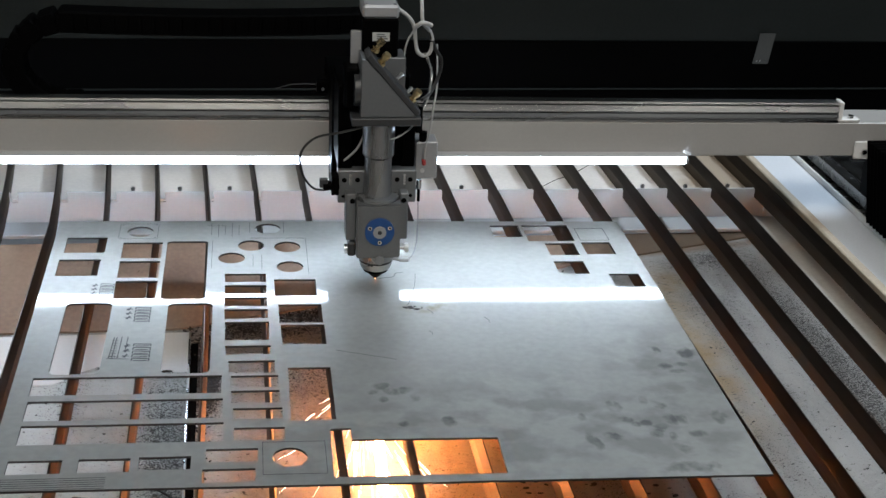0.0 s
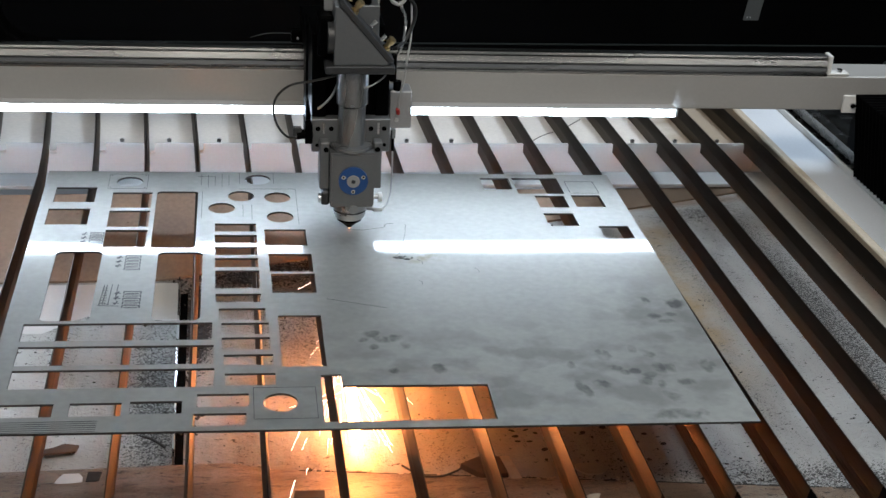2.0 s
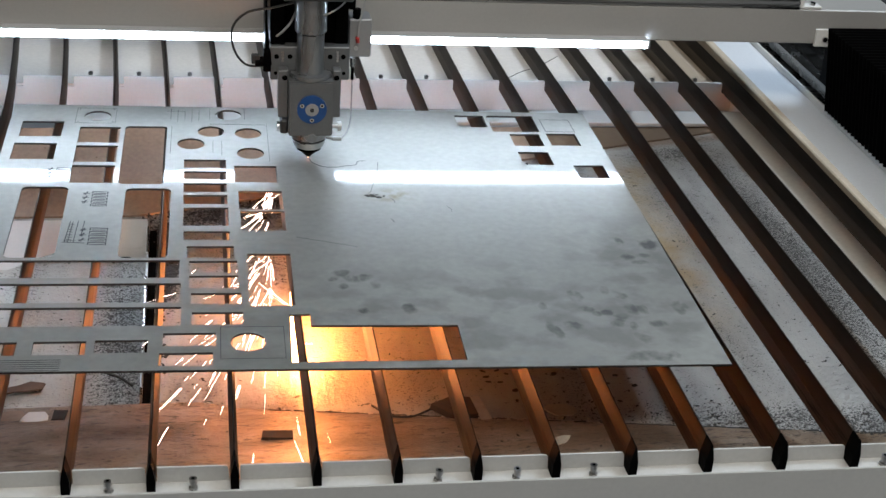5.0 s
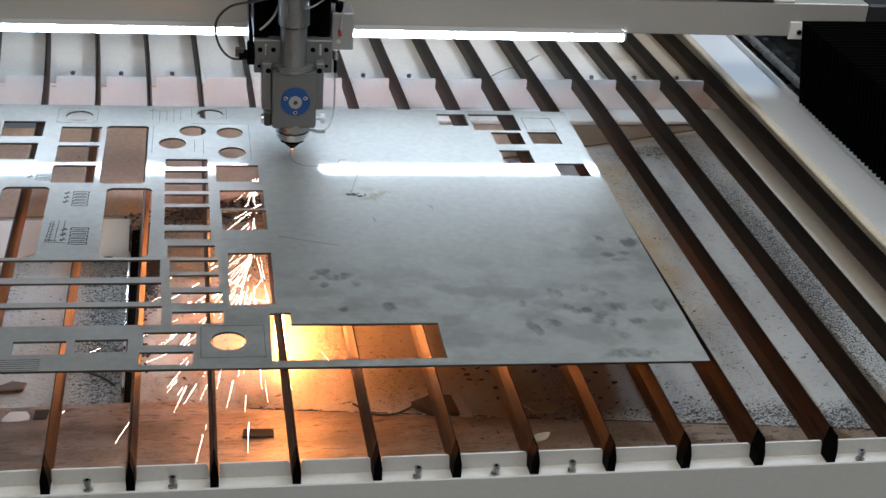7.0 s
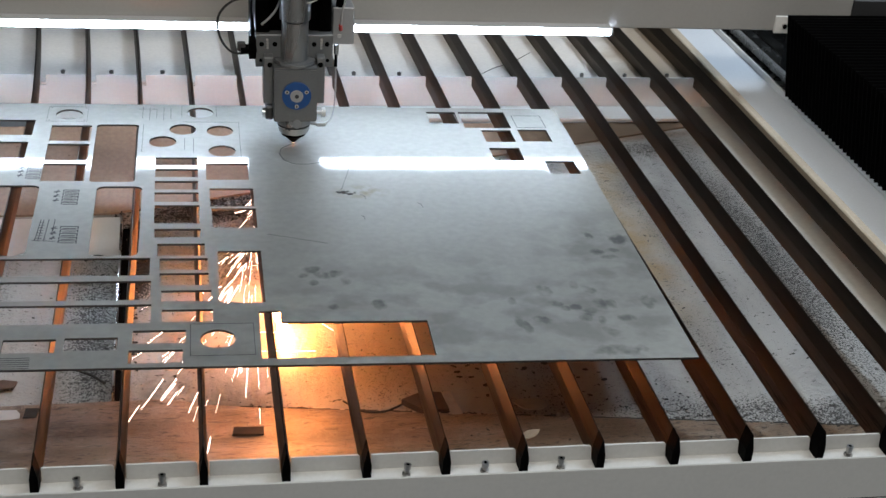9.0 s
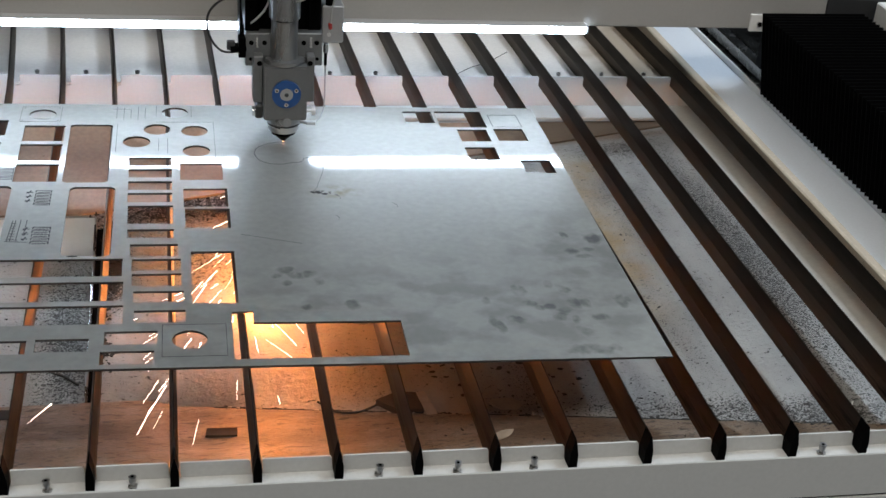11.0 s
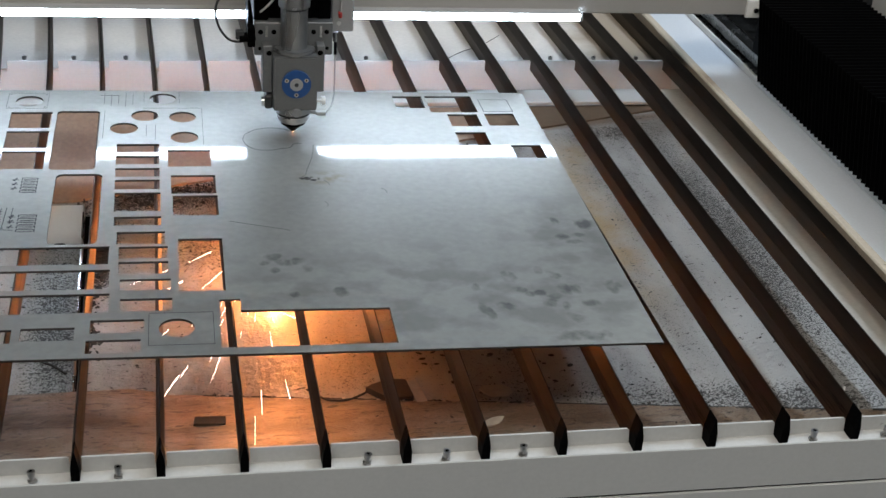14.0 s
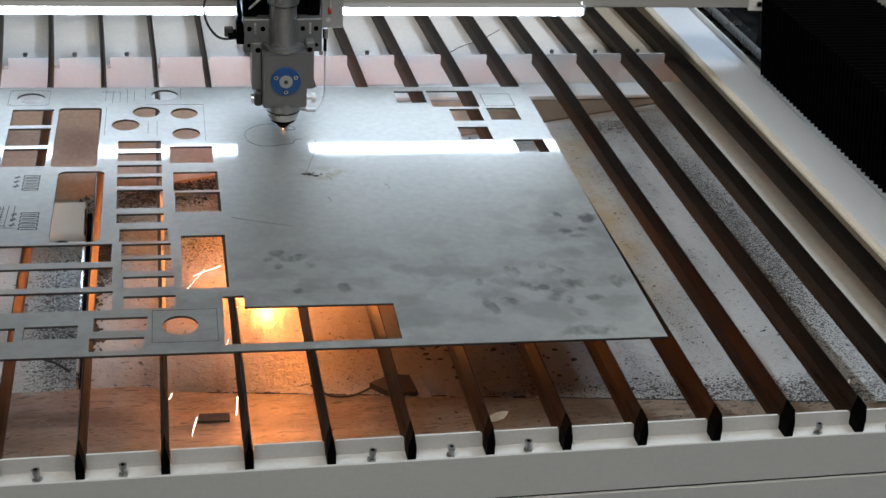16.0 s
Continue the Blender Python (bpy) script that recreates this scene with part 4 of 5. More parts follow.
    P("mirror_rim", cyl((-0.024, -0.004, 0.250), (-0.031, -0.004, 0.250), 0.019, seg=32), "headdark")
    sw = P("limit_switch", box(-0.064, -0.047, 0.172, 0.185, 0.189, 0.206, 0.0015), "black", "small black limit switch")
    part("switch_lug", cyl((-0.056, 0.172, 0.197), (-0.056, 0.167, 0.197), 0.0022, seg=10), "steel", sw)
    part("switch_lug", cyl((-0.049, 0.172, 0.205), (-0.048, 0.168, 0.211), 0.0016, seg=10), "steel", sw)
    P("switch_lead", sweep([(-0.064, 0.176, 0.201), (-0.080, 0.174, 0.202), (-0.098, 0.174, 0.201), (-0.116, 0.174, 0.196)], 0.0006), "headdark")
    # sensor and its box
    P("sensor", cyl((-0.066, 0.0, 0.128), (-0.047, 0.002, 0.130), 0.006, seg=14, bm=box(-0.056, -0.047, -0.006, 0.012, 0.118, 0.142, 0.001)), "black")
    P("sensor_knob", box(-0.070, -0.060, -0.004, 0.004, 0.127, 0.138, 0.001), "headdark")
    bx = P("sensor_box", box(0.0480, 0.0755, 0.024, 0.056, 0.1265, 0.1745, 0.0015), "boxgrey", "pale grey metal sensor box")
    part("box_socket", cyl((0.0575, 0.03, 0.174), (0.0575, 0.03, 0.186), 0.005, seg=16), "black", bx)
    part("terminal", cyl((0.0590, 0.0235, 0.146), (0.0580, 0.0205, 0.153), 0.0024, seg=10), "red", bx, "red crimped terminal")
    part("terminal_screw", cyl((0.0572, 0.0245, 0.138), (0.0572, 0.022, 0.138), 0.0026, seg=10), "steel", bx)
    part("box_plug", cyl((0.0545, 0.03, 0.112), (0.0545, 0.03, 0.124), 0.0032, seg=12), "steel", bx)
    part("plug_sleeve", cyl((0.0545, 0.03, 0.095), (0.0545, 0.03, 0.113), 0.0020, seg=10), "black", bx)
    # cables
    P("sensor_wire", sweep([(0.0545, 0.03, 0.096), (0.0545, 0.028, 0.075), (0.053, 0.02, 0.045), (0.047, 0.006, 0.034), (0.038, -0.006, 0.0325)], 0.0011), "wirewhite")
    P("nozzle_plug", box(0.0275, 0.040, -0.012, -0.006, 0.0305, 0.0350, 0.001, cyl((0.018, -0.006, 0.034), (0.028, -0.008, 0.033), 0.0022, seg=10)), "label")
    P("loop_cable", sweep([(-0.020, -0.004, 0.204), (-0.045, 0.0, 0.196), (-0.075, 0.004, 0.188), (-0.092, 0.006, 0.168), (-0.090, 0.004, 0.142), (-0.076, 0.0, 0.125), (-0.056, 0.0, 0.124)], 0.0015), "cable")
    P("ground_wire", sweep([(0.0588, 0.021, 0.152), (0.0595, 0.02, 0.17), (0.0645, 0.02, 0.192), (0.067, 0.022, 0.215), (0.072, 0.03, 0.245), (0.073, 0.05, 0.29)], 0.0011), "wirewhite")
    P("grey_cable", sweep([(0.023, 0.03, 0.337), (0.035, 0.03, 0.328), (0.042, 0.03, 0.316), (0.044, 0.03, 0.30), (0.047, 0.03, 0.286), (0.055, 0.03, 0.281), (0.062, 0.03, 0.286), (0.064, 0.03, 0.30), (0.060, 0.03, 0.312), (0.052, 0.03, 0.322), (0.051, 0.04, 0.345), (0.051, 0.07, 0.36)], 0.0023), "wirewhite", "pale grey looped cable")
    P("cable_tie", sweep([(0.043, 0.026, 0.317), (0.049, 0.023, 0.322), (0.056, 0.023, 0.322), (0.062, 0.026, 0.319)], 0.0026), "wirewhite", "white cable tie")
    P("thin_wire", sweep([(0.044, 0.03, 0.315), (0.035, 0.03, 0.300), (0.031, 0.03, 0.28), (0.032, 0.03, 0.262)], 0.0012), "wirewhite")
    P("hose", sweep([(0.060, 0.03, 0.312), (0.068, 0.03, 0.29), (0.076, 0.03, 0.275), (0.073, 0.03, 0.255), (0.062, 0.02, 0.238), (0.050, 0.0, 0.236)], 0.0022), "cable")
    P("hose", sweep([(0.055, 0.03, 0.285), (0.064, 0.03, 0.265), (0.062, 0.02, 0.243), (0.055, 0.02, 0.222), (0.042, 0.02, 0.21)], 0.0020), "steel", "braided steel hose")
    P("air_hose", sweep([(0.047, 0.0, 0.216), (0.036, -0.012, 0.205), (0.022, -0.016, 0.196), (0.01, -0.012, 0.19)], 0.0010), "wirewhite")
    P("signal_cable", sweep([(-0.045, 0.02, 0.150), (-0.035, 0.008, 0.162), (-0.024, 0.004, 0.176), (-0.018, 0.004, 0.19)], 0.0014), "wirewhite")
    P("gland", cyl((0.050, 0.018, 0.190), (0.050, 0.018, 0.222), 0.0045, seg=14), "black")
    return h


HEAD = head()


# ---- bellows along the side guide ----
def bellows():
    b = tagged(empty("bellows"), "black folded bellows over the side guide", "bellows")
    n, w = 76, 0.0113
    folds = []
    bm = bmesh.new()
    # one fold: a roof and two sides with a ridge
    ring = lambda ins, y: [(0.225 + ins, y, 0.0055), (0.216 + ins, y, 0.06), (0.205 + ins, y, 0.129 - ins), (0.362, y, 0.129 - ins), (0.362, y, 0.034)]
    rows = [[bm.verts.new(p) for p in ring(i, y)] for i, y in ((0.012, -w * 0.5), (0.0, -0.0008), (0.0, 0.0008), (0.012, w * 0.5))]
    for a, c in zip(rows, rows[1:]):
        for i in range(4):
            bm.faces.new((a[i], a[i + 1], c[i + 1], c[i]))
    f0 = part("fold", bm, "rubber", b)
    for i in range(n):
        f = f0 if i == 0 else again(f0, b)
        folds.append(f)
    part("edge_strip", box(0.2385, 0.25, -0.08, 0.70, 0.0055, 0.0085), "rubber", b)
    return b, folds, w


BELLOWS, FOLDS, FOLD_W = bellows()

# side cover with its white bracket
tagged(part("cover_east", box(0.366, 0.42, -0.1, 0.98, 0.02, 0.100, 0.002), "dark"), "dark outer guide cover", "cover", kind="structure")
tagged(part("frame_side_east", box(0.42, 0.88, -0.1, 0.70, -0.2, 0.10, 0.003), "frame"), "white painted side of the machine", "frame", kind="structure")


# ---- cable chain behind the gantry ----
def cable_chain():
    c = tagged(empty("cable_chain"), "black plastic drag chain looping behind the gantry", "cable chain")
    link = part("link", box(-0.0118, 0.0118, -0.02, 0.02, -0.0145, 0.0145, 0.0025, box(-0.015, -0.008, -0.0205, 0.0205, -0.010, 0.010, 0.002)), "rubber", c)
    cx, cz, r = -0.872, 0.202, 0.058
    link.matrix_basis = pose(-0.49, 0.275, cz + r)
    for i in range(1, 23):
        again(link, c, pose(-0.49 - (cx + 0.49) * -i / 22, 0.275, cz + r - 0.004 * math.sin(math.pi * i / 22)))
    for i in range(1, 10):
        a = 90 + 180 * i / 9
        again(link, c, pose(cx + 1.25 * r * math.cos(radians(a)), 0.275, cz + r * math.sin(radians(a)), 0, -(a - 90), 0))
    c.location = (0, 0.60, 0)
    return c


CHAIN = cable_chain()

# sticker on the rear panel
def sticker():
    """A creased paper label, a little askew, its upper corner lifting."""
    def slab(u0, u1, w0, w1, y, t):
        bm = box(u0, u1, y - t, y, w0, w1)
        for v in bm.verts:
            v.co.x += 0.10 * v.co.z
            v.co.y -= 0.004 * max(0.0, v.co.z - 0.045) / 0.01
        bmesh.ops.transform(bm, matrix=Matrix.Translation((0.234, 1.25, 0.087)), verts=bm.verts)
        return bm

    st = tagged(part("sticker", slab(0, 0.028, 0, 0.055, 0, 0.0008), "sticker"), "peeling grey paper label on the rear panel", "label")
    for i in range(4):
        part("print_bar", slab(0.003 + 0.0028 * i, 0.0043 + 0.0028 * i, 0.004, 0.040 - 0.005 * (i % 2), -0.0009, 0.0004), "label" if i % 2 else "ink", st)
    part("print_bar", slab(0.018, 0.024, 0.006, 0.036, -0.0009, 0.0004), "ink", st)
    # pale slab stands in for the glint on the lifted corner
    part("corner_glint", slab(0.004, 0.014, 0.040, 0.050, -0.0009, 0.0004), "label", st, "pale patch for the glint on the lifted corner")


sticker()


# ---- scrap and dust in the tray ----
def floor_z(x, y):
    ya, za = front_line(x)
    yb, zb = rear_line(x)
    if y < ya:
        return -0.045 + (za + 0.049) * (y - 0.021) / (ya - 0.021)
    if y > yb:
        return zb + (-0.074 - zb) * (y - yb) / (0.888 - yb)
    return za + (zb - za) * (y - ya) / (yb - ya)


def scrap(name, x, y, outline, h, rz, material, label, tilt=0.0):
    bm = bmesh.new()
    a = [bm.verts.new((px, py, 0)) for px, py in outline]
    b = [bm.verts.new((px * 0.97, py * 0.97, h)) for px, py in outline]
    bm.faces.new(a[::-1]), bm.faces.new(b)
    for i in range(len(a)):
        bm.faces.new((a[i], a[(i + 1) % len(a)], b[(i + 1) % len(a)], b[i]))
    ob = part(name, bm, material)
    ob.matrix_basis = pose(x, y, floor_z(x, y) + 0.0032, tilt, 0, rz)
    return tagged(ob, label, "scrap")


def wavy(n, rx, ry, seed):
    r = random.Random(seed)
    return [(rx * math.cos(2 * math.pi * i / n) * r.uniform(0.75, 1.1), ry * math.sin(2 * math.pi * i / n) * r.uniform(0.75, 1.1)) for i in range(n)]


scrap("metal_offcut", -0.388, 0.256, [(-0.026, 0.006), (-0.006, -0.018), (0.022, -0.02), (0.024, 0.012), (0.0, 0.018)], 0.007, 4, "wood", "scorched brown offcut lying on the tray")
scrap("metal_offcut", -0.361, 0.247, [(-0.005, 0.024), (0.005, 0.023), (0.006, -0.022), (-0.006, -0.022)], 0.003, 8, "flake", "thin rust-tinted strip beside the scorched offcut")
scrap("scorched_bar", -0.581, 0.197, [(-0.016, -0.006), (0.016, -0.007), (0.016, 0.006), (-0.015, 0.006)], 0.003, -3, "wood", "short charred bar on the front slope")
scrap("curled_sliver", -0.852, 0.382, [(-0.028, -0.012), (-0.010, -0.008), (0.020, -0.008), (0.024, 0.004), (0.008, 0.010), (-0.004, 0.004), (-0.024, 0.000)], 0.002, 6, "wood", "curled rusty sliver on the tray")
scrap("small_square", -0.805, 0.30, [(-0.009, -0.007), (0.004, -0.010), (0.010, 0.006), (-0.004, 0.010)], 0.002, 12, "char", "small dark square offcut")
scrap("pale_flake", -0.829, 0.297, wavy(9, 0.016, 0.012, 3), 0.001, 10, "white", "pale flake of film on the tray")
scrap("pale_flake", -0.280, 0.222, wavy(10, 0.018, 0.012, 5), 0.001, -14, "flake", "pale stained flake on the tray")
scrap("pale_flake", -0.307, 0.128, wavy(9, 0.014, 0.006, 6), 0.001, 30, "flake", "pale curled flake on the front slope")
scrap("yellow_flake", -0.853, 0.303, wavy(8, 0.017, 0.013, 8), 0.001, 0, "rearpan", "tan flake on the tray")
for a, c in (((-0.767, 0.408, -0.172), (-0.733, 0.381, -0.172)), ((-0.735, 0.422, -0.172), (-0.715, 0.402, -0.170)), ((-0.767, 0.62, -0.145), (-0.745, 0.632, -0.145))):
    tagged(part("wire_offcut", sweep([a, ((a[0] + c[0]) / 2, (a[1] + c[1]) / 2 + 0.003, a[2] + 0.002), c], 0.0016, 6), "char"), "thin black wire offcut on the tray", "scrap")
bm = sweep([(-0.473, 0.292, -0.148), (-0.457, 0.258, -0.138), (-0.437, 0.248, -0.1335), (-0.420, 0.262, -0.1385), (-0.408, 0.270, -0.138)], 0.0012, 5)
tagged(part("torn_edge", bm, "char"), "torn dark edge of the tray's lining", "scrap")
bm = sweep([(0.020, 0.092, -0.053), (0.026, 0.084, -0.049), (0.031, 0.090, -0.052), (0.036, 0.086, -0.047), (0.041, 0.092, -0.050), (0.044, 0.096, -0.042)], 0.0012, 6)
tagged(part("plastic_shred", bm, "white"), "crumpled clear plastic shred by the front fold", "scrap")

# scrap drawer let into the tray: upright rim, a black strip for the shadowed gap beside it and a pale ramp behind
rim = tagged(empty("scrap_drawer", (-0.724, 0.5, -0.16)), "thin steel rim and pale ramp of a scrap drawer", "drawer")
for nm, x0, x1, ya, yb, h, mt in (("rim", -0.7245, -0.7225, 0.350, 0.712, 0.014, "steel"), ("slot", -0.7222, -0.7125, 0.350, 0.69, 0.002, "black")):
    bm = bmesh.new()
    low, top = [], []
    for i in range(13):
        y = ya + (yb - ya) * i / 12
        z = floor_z(x0, y)
        low.append([bm.verts.new((x, y, z - 0.01)) for x in (x0, x1)])
        top.append([bm.verts.new((x, y, z + h)) for x in (x0, x1)])
    for i in range(12):
        bm.faces.new((top[i][0], top[i][1], top[i + 1][1], top[i + 1][0]))
        for e in (0, 1):
            bm.faces.new((low[i][e], low[i + 1][e], top[i + 1][e], top[i][e]))
    bm.faces.new((low[0][0], low[0][1], top[0][1], top[0][0])), bm.faces.new((low[-1][0], low[-1][1], top[-1][1], top[-1][0]))
    part(nm, bm, mt, rim).matrix_basis = Matrix.Translation((0.724, -0.5, 0.16))
bm = bmesh.new()
vs = [bm.verts.new(p) for p in ((LEFT + 0.01, 0.612, -0.1475), (-0.7255, 0.612, -0.1475), (-0.7255, 0.712, -0.130), (LEFT + 0.01, 0.712, -0.130))]
bm.faces.new(vs)
ex = bmesh.ops.extrude_face_region(bm, geom=bm.faces[:])
for g in ex["geom"]:
    if isinstance(g, bmesh.types.BMVert):
        g.co.z -= 0.004
part("ramp", bm, "white", rim).matrix_basis = Matrix.Translation((0.724, -0.5, 0.16))

# black soot flakes by the offcut, half sizes in millimetres
for i, (x, y, rx, ry) in enumerate((
        (-0.347, 0.314, 4.0, 2.0), (-0.345, 0.303, 5.0, 3.0), (-0.344, 0.293, 4.0, 2.0), (-0.332, 0.311, 4.0, 2.0), (-0.332, 0.289, 4.0, 2.0), (-0.323, 0.302, 3.0, 2.0),
        (-0.319, 0.270, 5.0, 4.0), (-0.321, 0.252, 2.0, 3.0), (-0.273, 0.287, 4.0, 5.0), (-0.250, 0.290, 5.0, 5.0), (-0.265, 0.276, 2.0, 3.0), (-0.195, 0.241, 4.0, 4.0),
        (-0.210, 0.265, 4.0, 3.0), (-0.217, 0.219, 4.0, 2.0), (-0.202, 0.206, 2.0, 2.0), (-0.221, 0.253, 3.0, 2.0), (-0.192, 0.190, 1.0, 3.0), (-0.173, 0.171, 3.0, 3.0),
        (-0.183, 0.274, 3.0, 2.0))):
    scrap("soot_flake", x, y, wavy(9, rx * 0.00095, ry * 0.00065, 30 + i), 0.0008, 37 * i % 60 - 30, "char", "black curled soot flake on the tray floor")
# broken dark line along the front fold
bm = bmesh.new()
rnd = random.Random(23)
pts = [(x, front_line(x)[0], front_line(x)[1]) for x in [-0.62 + 0.012 * i for i in range(61)]]
for a, c in zip(pts, pts[1:]):
    if rnd.random() < 0.86:
        sweep([(p[0], p[1] + rnd.gauss(0, 0.0006), p[2] + 0.0045) for p in (a, c)], rnd.uniform(0.0007, 0.0017), 5, bm, 1)
tagged(part("fold_line", bm, "char"), "broken dark line along the front fold", "grit", kind="stuff")

bm = bmesh.new()
rnd = random.Random(29)
for i in range(46):
    x = rnd.uniform(-0.70, -0.22)
    y, z = front_line(x)
    r = rnd.uniform(0.0008, 0.0020)
    bmesh.ops.create_icosphere(bm, subdivisions=1, radius=r, matrix=Matrix.Translation((x, y + rnd.gauss(0, 0.002), z + 0.0055)) @ Matrix.Diagonal((rnd.uniform(1, 1.8), 1, 0.7, 1)))
tagged(part("pale_grit", bm, "flake"), "pale grit beads caught in the front fold", "grit", kind="stuff")

# loose specks and chips all over the tray
bm = bmesh.new()
rnd = random.Random(11)
for i in range(900):
    x, y = rnd.uniform(-1.1, 0.12), rnd.uniform(0.04, 0.86)
    if rnd.random() < 0.45:
        x = rnd.uniform(-0.3, 0.12)
        y = front_line(x)[0] + abs(rnd.gauss(0, 0.03)) - 0.004
    r = rnd.uniform(0.0004, 0.0013)
    mtx = pose(x, y, floor_z(x, y) + r * 0.3, rnd.uniform(-20, 20), 0, rnd.uniform(0, 180)) @ Matrix.Diagonal((r * rnd.uniform(1, 2.6), r, r * 0.5, 1))
    bmesh.ops.create_cube(bm, size=1.4, matrix=mtx)
for i in range(520):
    x = rnd.uniform(-0.735, -0.47)
    y = rear_line(x)[0] + rnd.gauss(-0.012, 0.016)
    r = rnd.uniform(0.0006, 0.0020)
    mtx = pose(x, y, floor_z(x, y) + r * 0.3, rnd.uniform(-20, 20), 0, rnd.uniform(0, 180)) @ Matrix.Diagonal((r * rnd.uniform(1, 3.0), r, r * 0.5, 1))
    bmesh.ops.create_cube(bm, size=1.4, matrix=mtx)
for i in range(260):
    x, y = -0.706 + rnd.gauss(0, 0.006), rnd.uniform(0.40, 0.72)
    r = rnd.uniform(0.0008, 0.0024)
    mtx = pose(x, y, floor_z(x, y) + r * 0.3, rnd.uniform(-20, 20), 0, rnd.uniform(0, 180)) @ Matrix.Diagonal((r * rnd.uniform(1, 2.6), r, r * 0.5, 1))
    bmesh.ops.create_cube(bm, size=1.4, matrix=mtx)
tagged(part("cutting_chips", bm, "char"), "black cutting chips scattered over the tray", "chips", kind="stuff")


# ---- sparks ----
def sparks():
    jet = tagged(empty("spark_jet"), "glowing orange jet of molten metal under the sheet", "sparks")
    part("jet_core", cyl((0, -0.030, -0.050), (0.000, -0.200, -0.138), 0.0035, 0.0065, seg=10), "hot", jet)
    out = []
    base = tagged(part("spark_streak", cyl((0, -0.018, 0), (0, 0.018, 0), 0.00008, 0.00024, seg=5), "spark"), "bright short streak of flying spark", "spark", "sparks under the sheet")
    size = random.Random(5)
    for i in range(150):
        out.append(base if i == 0 else copy_thing(base, Matrix()))
        k = size.uniform(0.5, 1.3)
        out[-1].scale = (k, size.uniform(0.25, 1.7), k)
    return jet, out


JET, SPARKS = sparks()


# ---- the cut that the nozzle leaves ----
def kerf():
    k = tagged(empty("cut_line", (0, 0, 0)), "thin dark cut line behind the nozzle on the sheet", "cut line")
    made = []
    n = 64
    for i in range(n):
        t0, t1 = 16.0 * i / n, 16.0 * (i + 1) / n
        a, c = Vector((*nozzle_at(t0), 0)), Vector((*nozzle_at(t1), 0))
        if (c - a).length < 1e-5:
            continue
        d = (c - a).normalized()
        w = Vector((-d.y, d.x, 0)) * 0.00035
        bm = bmesh.new()
        lo = [a - w - d * 0.0003, c - w + d * 0.0003, c + w + d * 0.0003, a + w - d * 0.0003]
        vs = [bm.verts.new(p + Vector((0, 0, 0.0021))) for p in lo] + [bm.verts.new(p + Vector((0, 0, 0.0027))) for p in lo]
        bm.faces.new(vs[3::-1]), bm.faces.new(vs[4:])
        for e in range(4):
            bm.faces.new((vs[e], vs[(e + 1) % 4], vs[4 + (e + 1) % 4], vs[4 + e]))
        made.append((t0, t1, part("cut_piece", bm, "ink", k)))
    lead = [(-0.489, 0.586), (-0.478, 0.590), (-0.470, 0.591), (-0.464, 0.595), (-0.463, 0.601), (-0.459, 0.604), (-0.452, 0.604)]
    part("lead_in", sweep([(x, y, 0.0022) for x, y in lead], 0.0006, 6), "ink", k)
    return made


KERF = kerf()
bm = bmesh.new()
for a, c in (((-0.452, 0.53), (-0.437, 0.60)), ((-0.462, 0.505), (-0.452, 0.53)), ((-0.435, 0.50), (-0.430, 0.487)), ((-0.44, 0.445), (-0.438, 0.435)), ((-0.37, 0.475), (-0.366, 0.462))):
    sweep([(*a, 0.0023), ((a[0] + c[0]) / 2 + 0.002, (a[1] + c[1]) / 2, 0.0023), (*c, 0.0023)], 0.0004, 5, bm)
tagged(part("scratch", bm, "ink"), "fine scratches on the steel sheet", "scratch", kind="stuff")


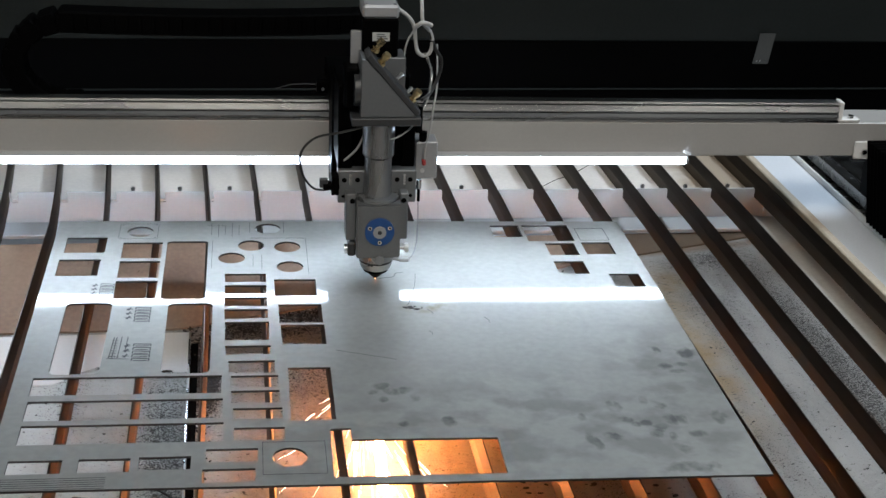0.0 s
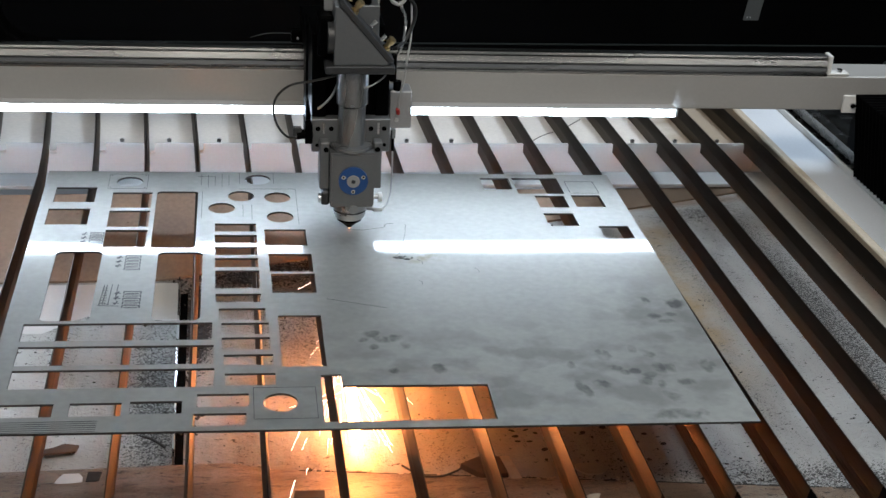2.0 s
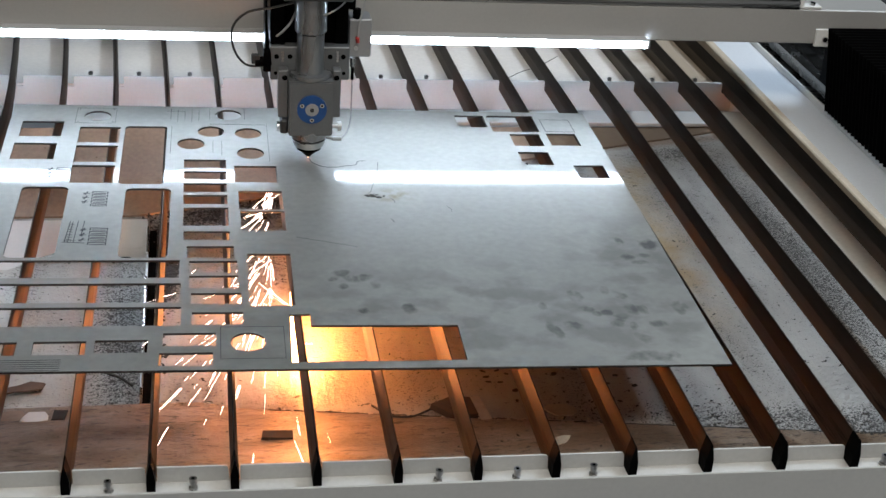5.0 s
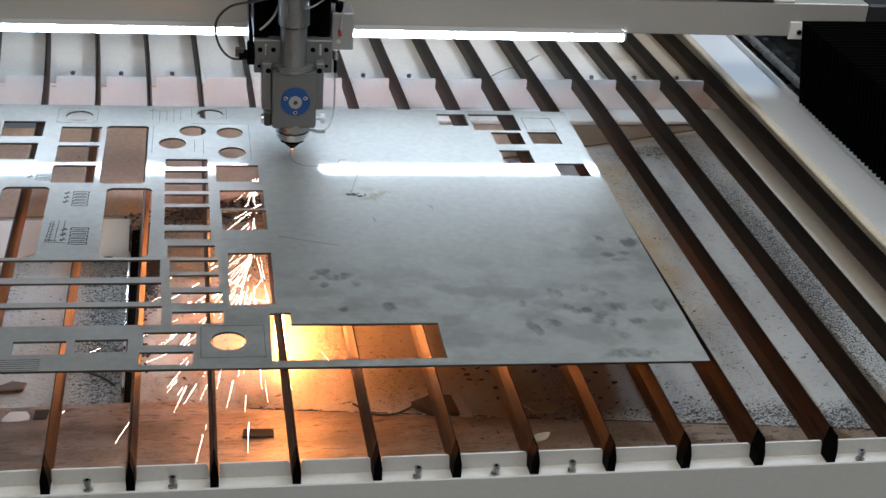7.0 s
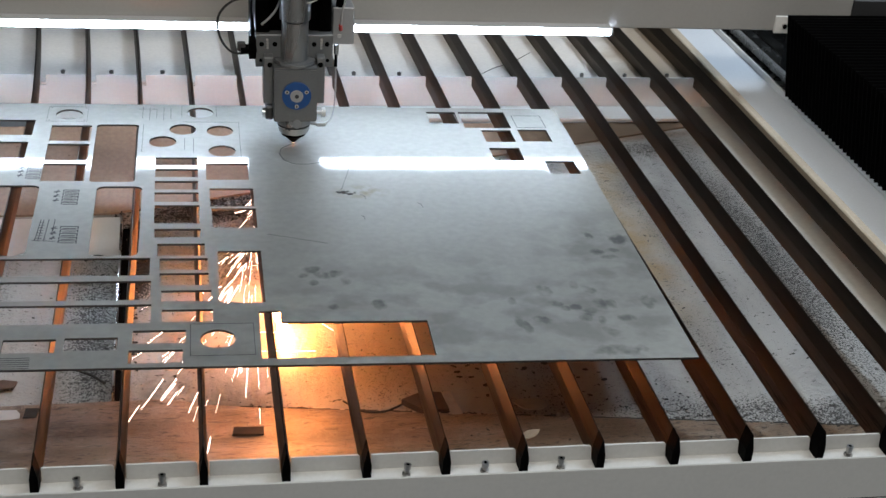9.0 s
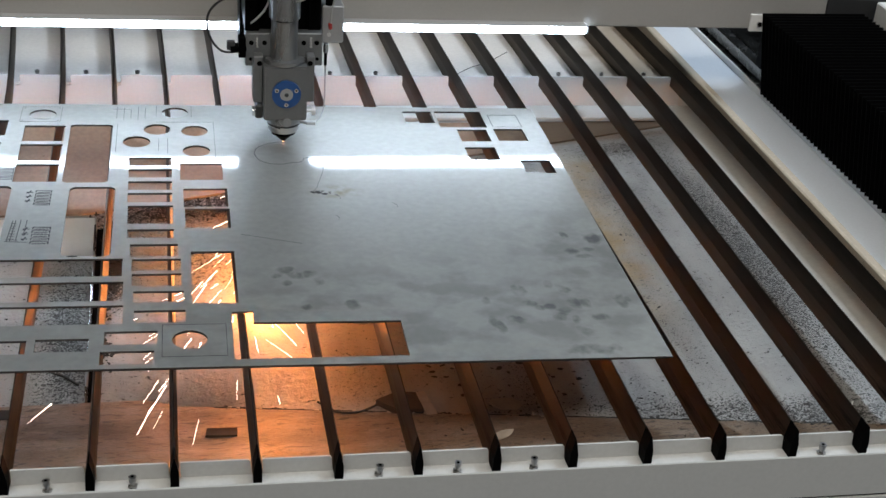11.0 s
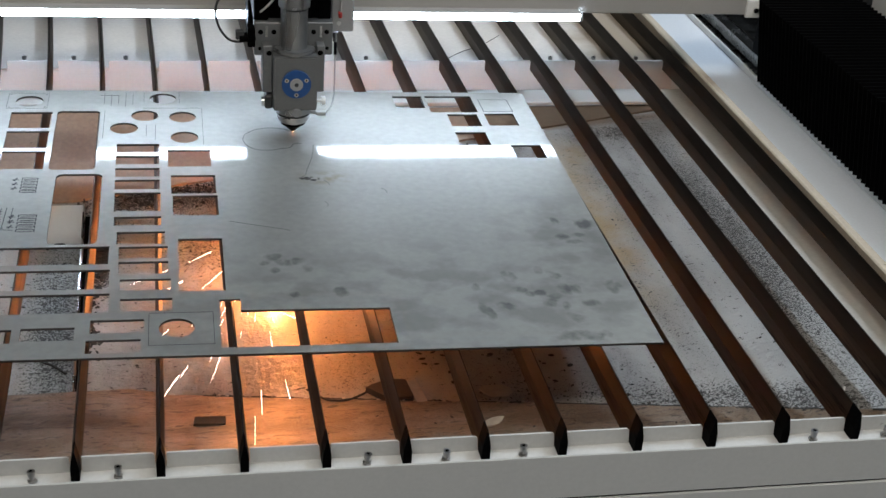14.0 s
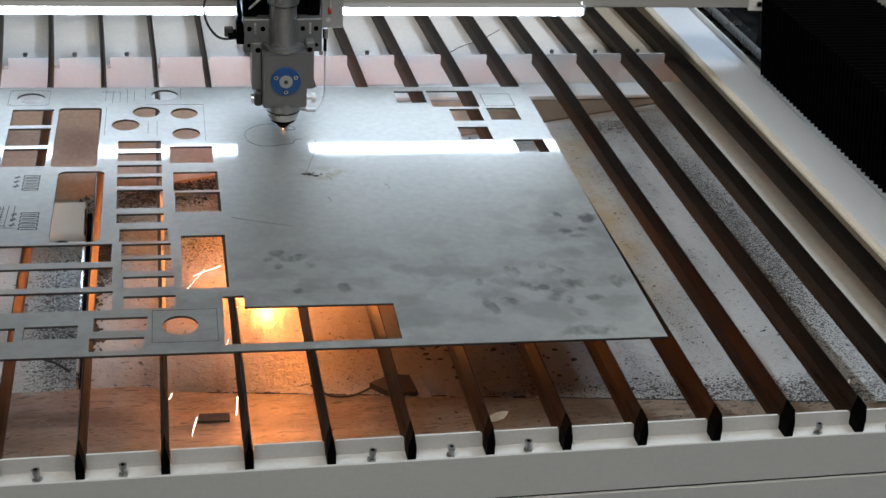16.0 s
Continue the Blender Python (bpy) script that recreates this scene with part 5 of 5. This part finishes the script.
def motions():
    gy = lambda t: nozzle_at(t)[1]
    walk(HEAD, [(t, pose(x, y, 0)) for t, x, y in NOZZLE])
    walk(GANTRY, [(t, pose(-0.003, y - 0.0012, 0, 0, 0, -1.70)) for t, x, y in NOZZLE])
    walk(CHAIN, [(t, pose(x + 0.489, y, 0)) for t, x, y in NOZZLE])
    walk(JET, [(t, pose(x - (0.012 if t < 4.5 else 0.028 if t < 9.5 else 0.040), y - (0.05 if t < 4.5 else 0.045 if t < 9.5 else -0.015), 0.008 if t > 9.5 else 0.0)) for t, x, y in NOZZLE])
    times = [0, 2, 4, 5.25, 6.5, 8, 9, 10.25, 11.5, 13, 14, 15, 16]
    for i, f in enumerate(FOLDS):
        s = (i + 0.5) / len(FOLDS)
        walk(f, [(t, pose(0, -0.08 + (gy(t) + 0.15 + 0.08) * s, 0)) for t in times])
    for t0, t1, ob in KERF:
        down, up = pose(0, 0, -0.0015), pose(0, 0, 0)
        rows = [(0, down)] + ([(t0, down)] if t0 > 0.05 else []) + [(t1, up)] + ([(16.0, up)] if t1 < 15.9 else [])
        walk(ob, rows)
    rnd = random.Random(7)
    for sp in SPARKS:
        rows, t = [], -rnd.uniform(0, 0.4)
        while t < 16.4:
            life = rnd.uniform(0.25, 0.5)
            nx, ny = nozzle_at(min(max(t, 0), 16))
            if rnd.random() < (0.06 if t < 10 else 0.62 if t < 14.4 else 0.86):
                # waits in the jet until the next burst
                for s in (0.0, 0.95):
                    if 0 <= t + life * s <= 16:
                        rows.append((t + life * s, pose(nx - 0.012, ny - 0.09, -0.024, 0, 0, 0)))
                t += life
                continue
            late = t > 4.5
            nx, ny = nx - (0.05 if late else 0.02), ny - 0.06
            ang = rnd.gauss(0.40 if late else 0.05, 0.34)
            far = rnd.random()
            reach = (rnd.uniform(0.06, 0.30) if far < 0.84 else rnd.uniform(0.3, 0.5)) if late else (rnd.uniform(0.05, 0.22) if far < 0.95 else rnd.uniform(0.22, 0.38))
            tx, ty = nx - math.sin(ang) * reach * 0.7, ny - math.cos(ang) * reach
            ty = max(ty, 0.06)
            z1 = floor_z(min(max(tx, LEFT), 0.12), ty) + 0.006
            head_to = math.degrees(math.atan2(-(tx - nx), ty - ny))
            for s, z in ((0.0, -0.02), (0.45, (-0.05 + z1) / 2), (1.0, z1)):
                tt = t + life * 0.95 * s
                if 0 <= tt <= 16:
                    rows.append((tt, pose(nx + (tx - nx) * s, ny + (ty - ny) * s, z, 0, 0, (head_to + 180) % 180 - 180)))
            t += life
        ks, last = [], -1
        for r in rows:
            if frame(r[0]) > last:
                ks.append(r)
                last = frame(r[0])
        ks = [(0.0, ks[0][1])] + [r for r in ks if r[0] > 0.02]
        ks = [r for r in ks if r[0] < 15.98] + [(16.0, ks[-1][1])]
        walk(sp, ks)


motions()
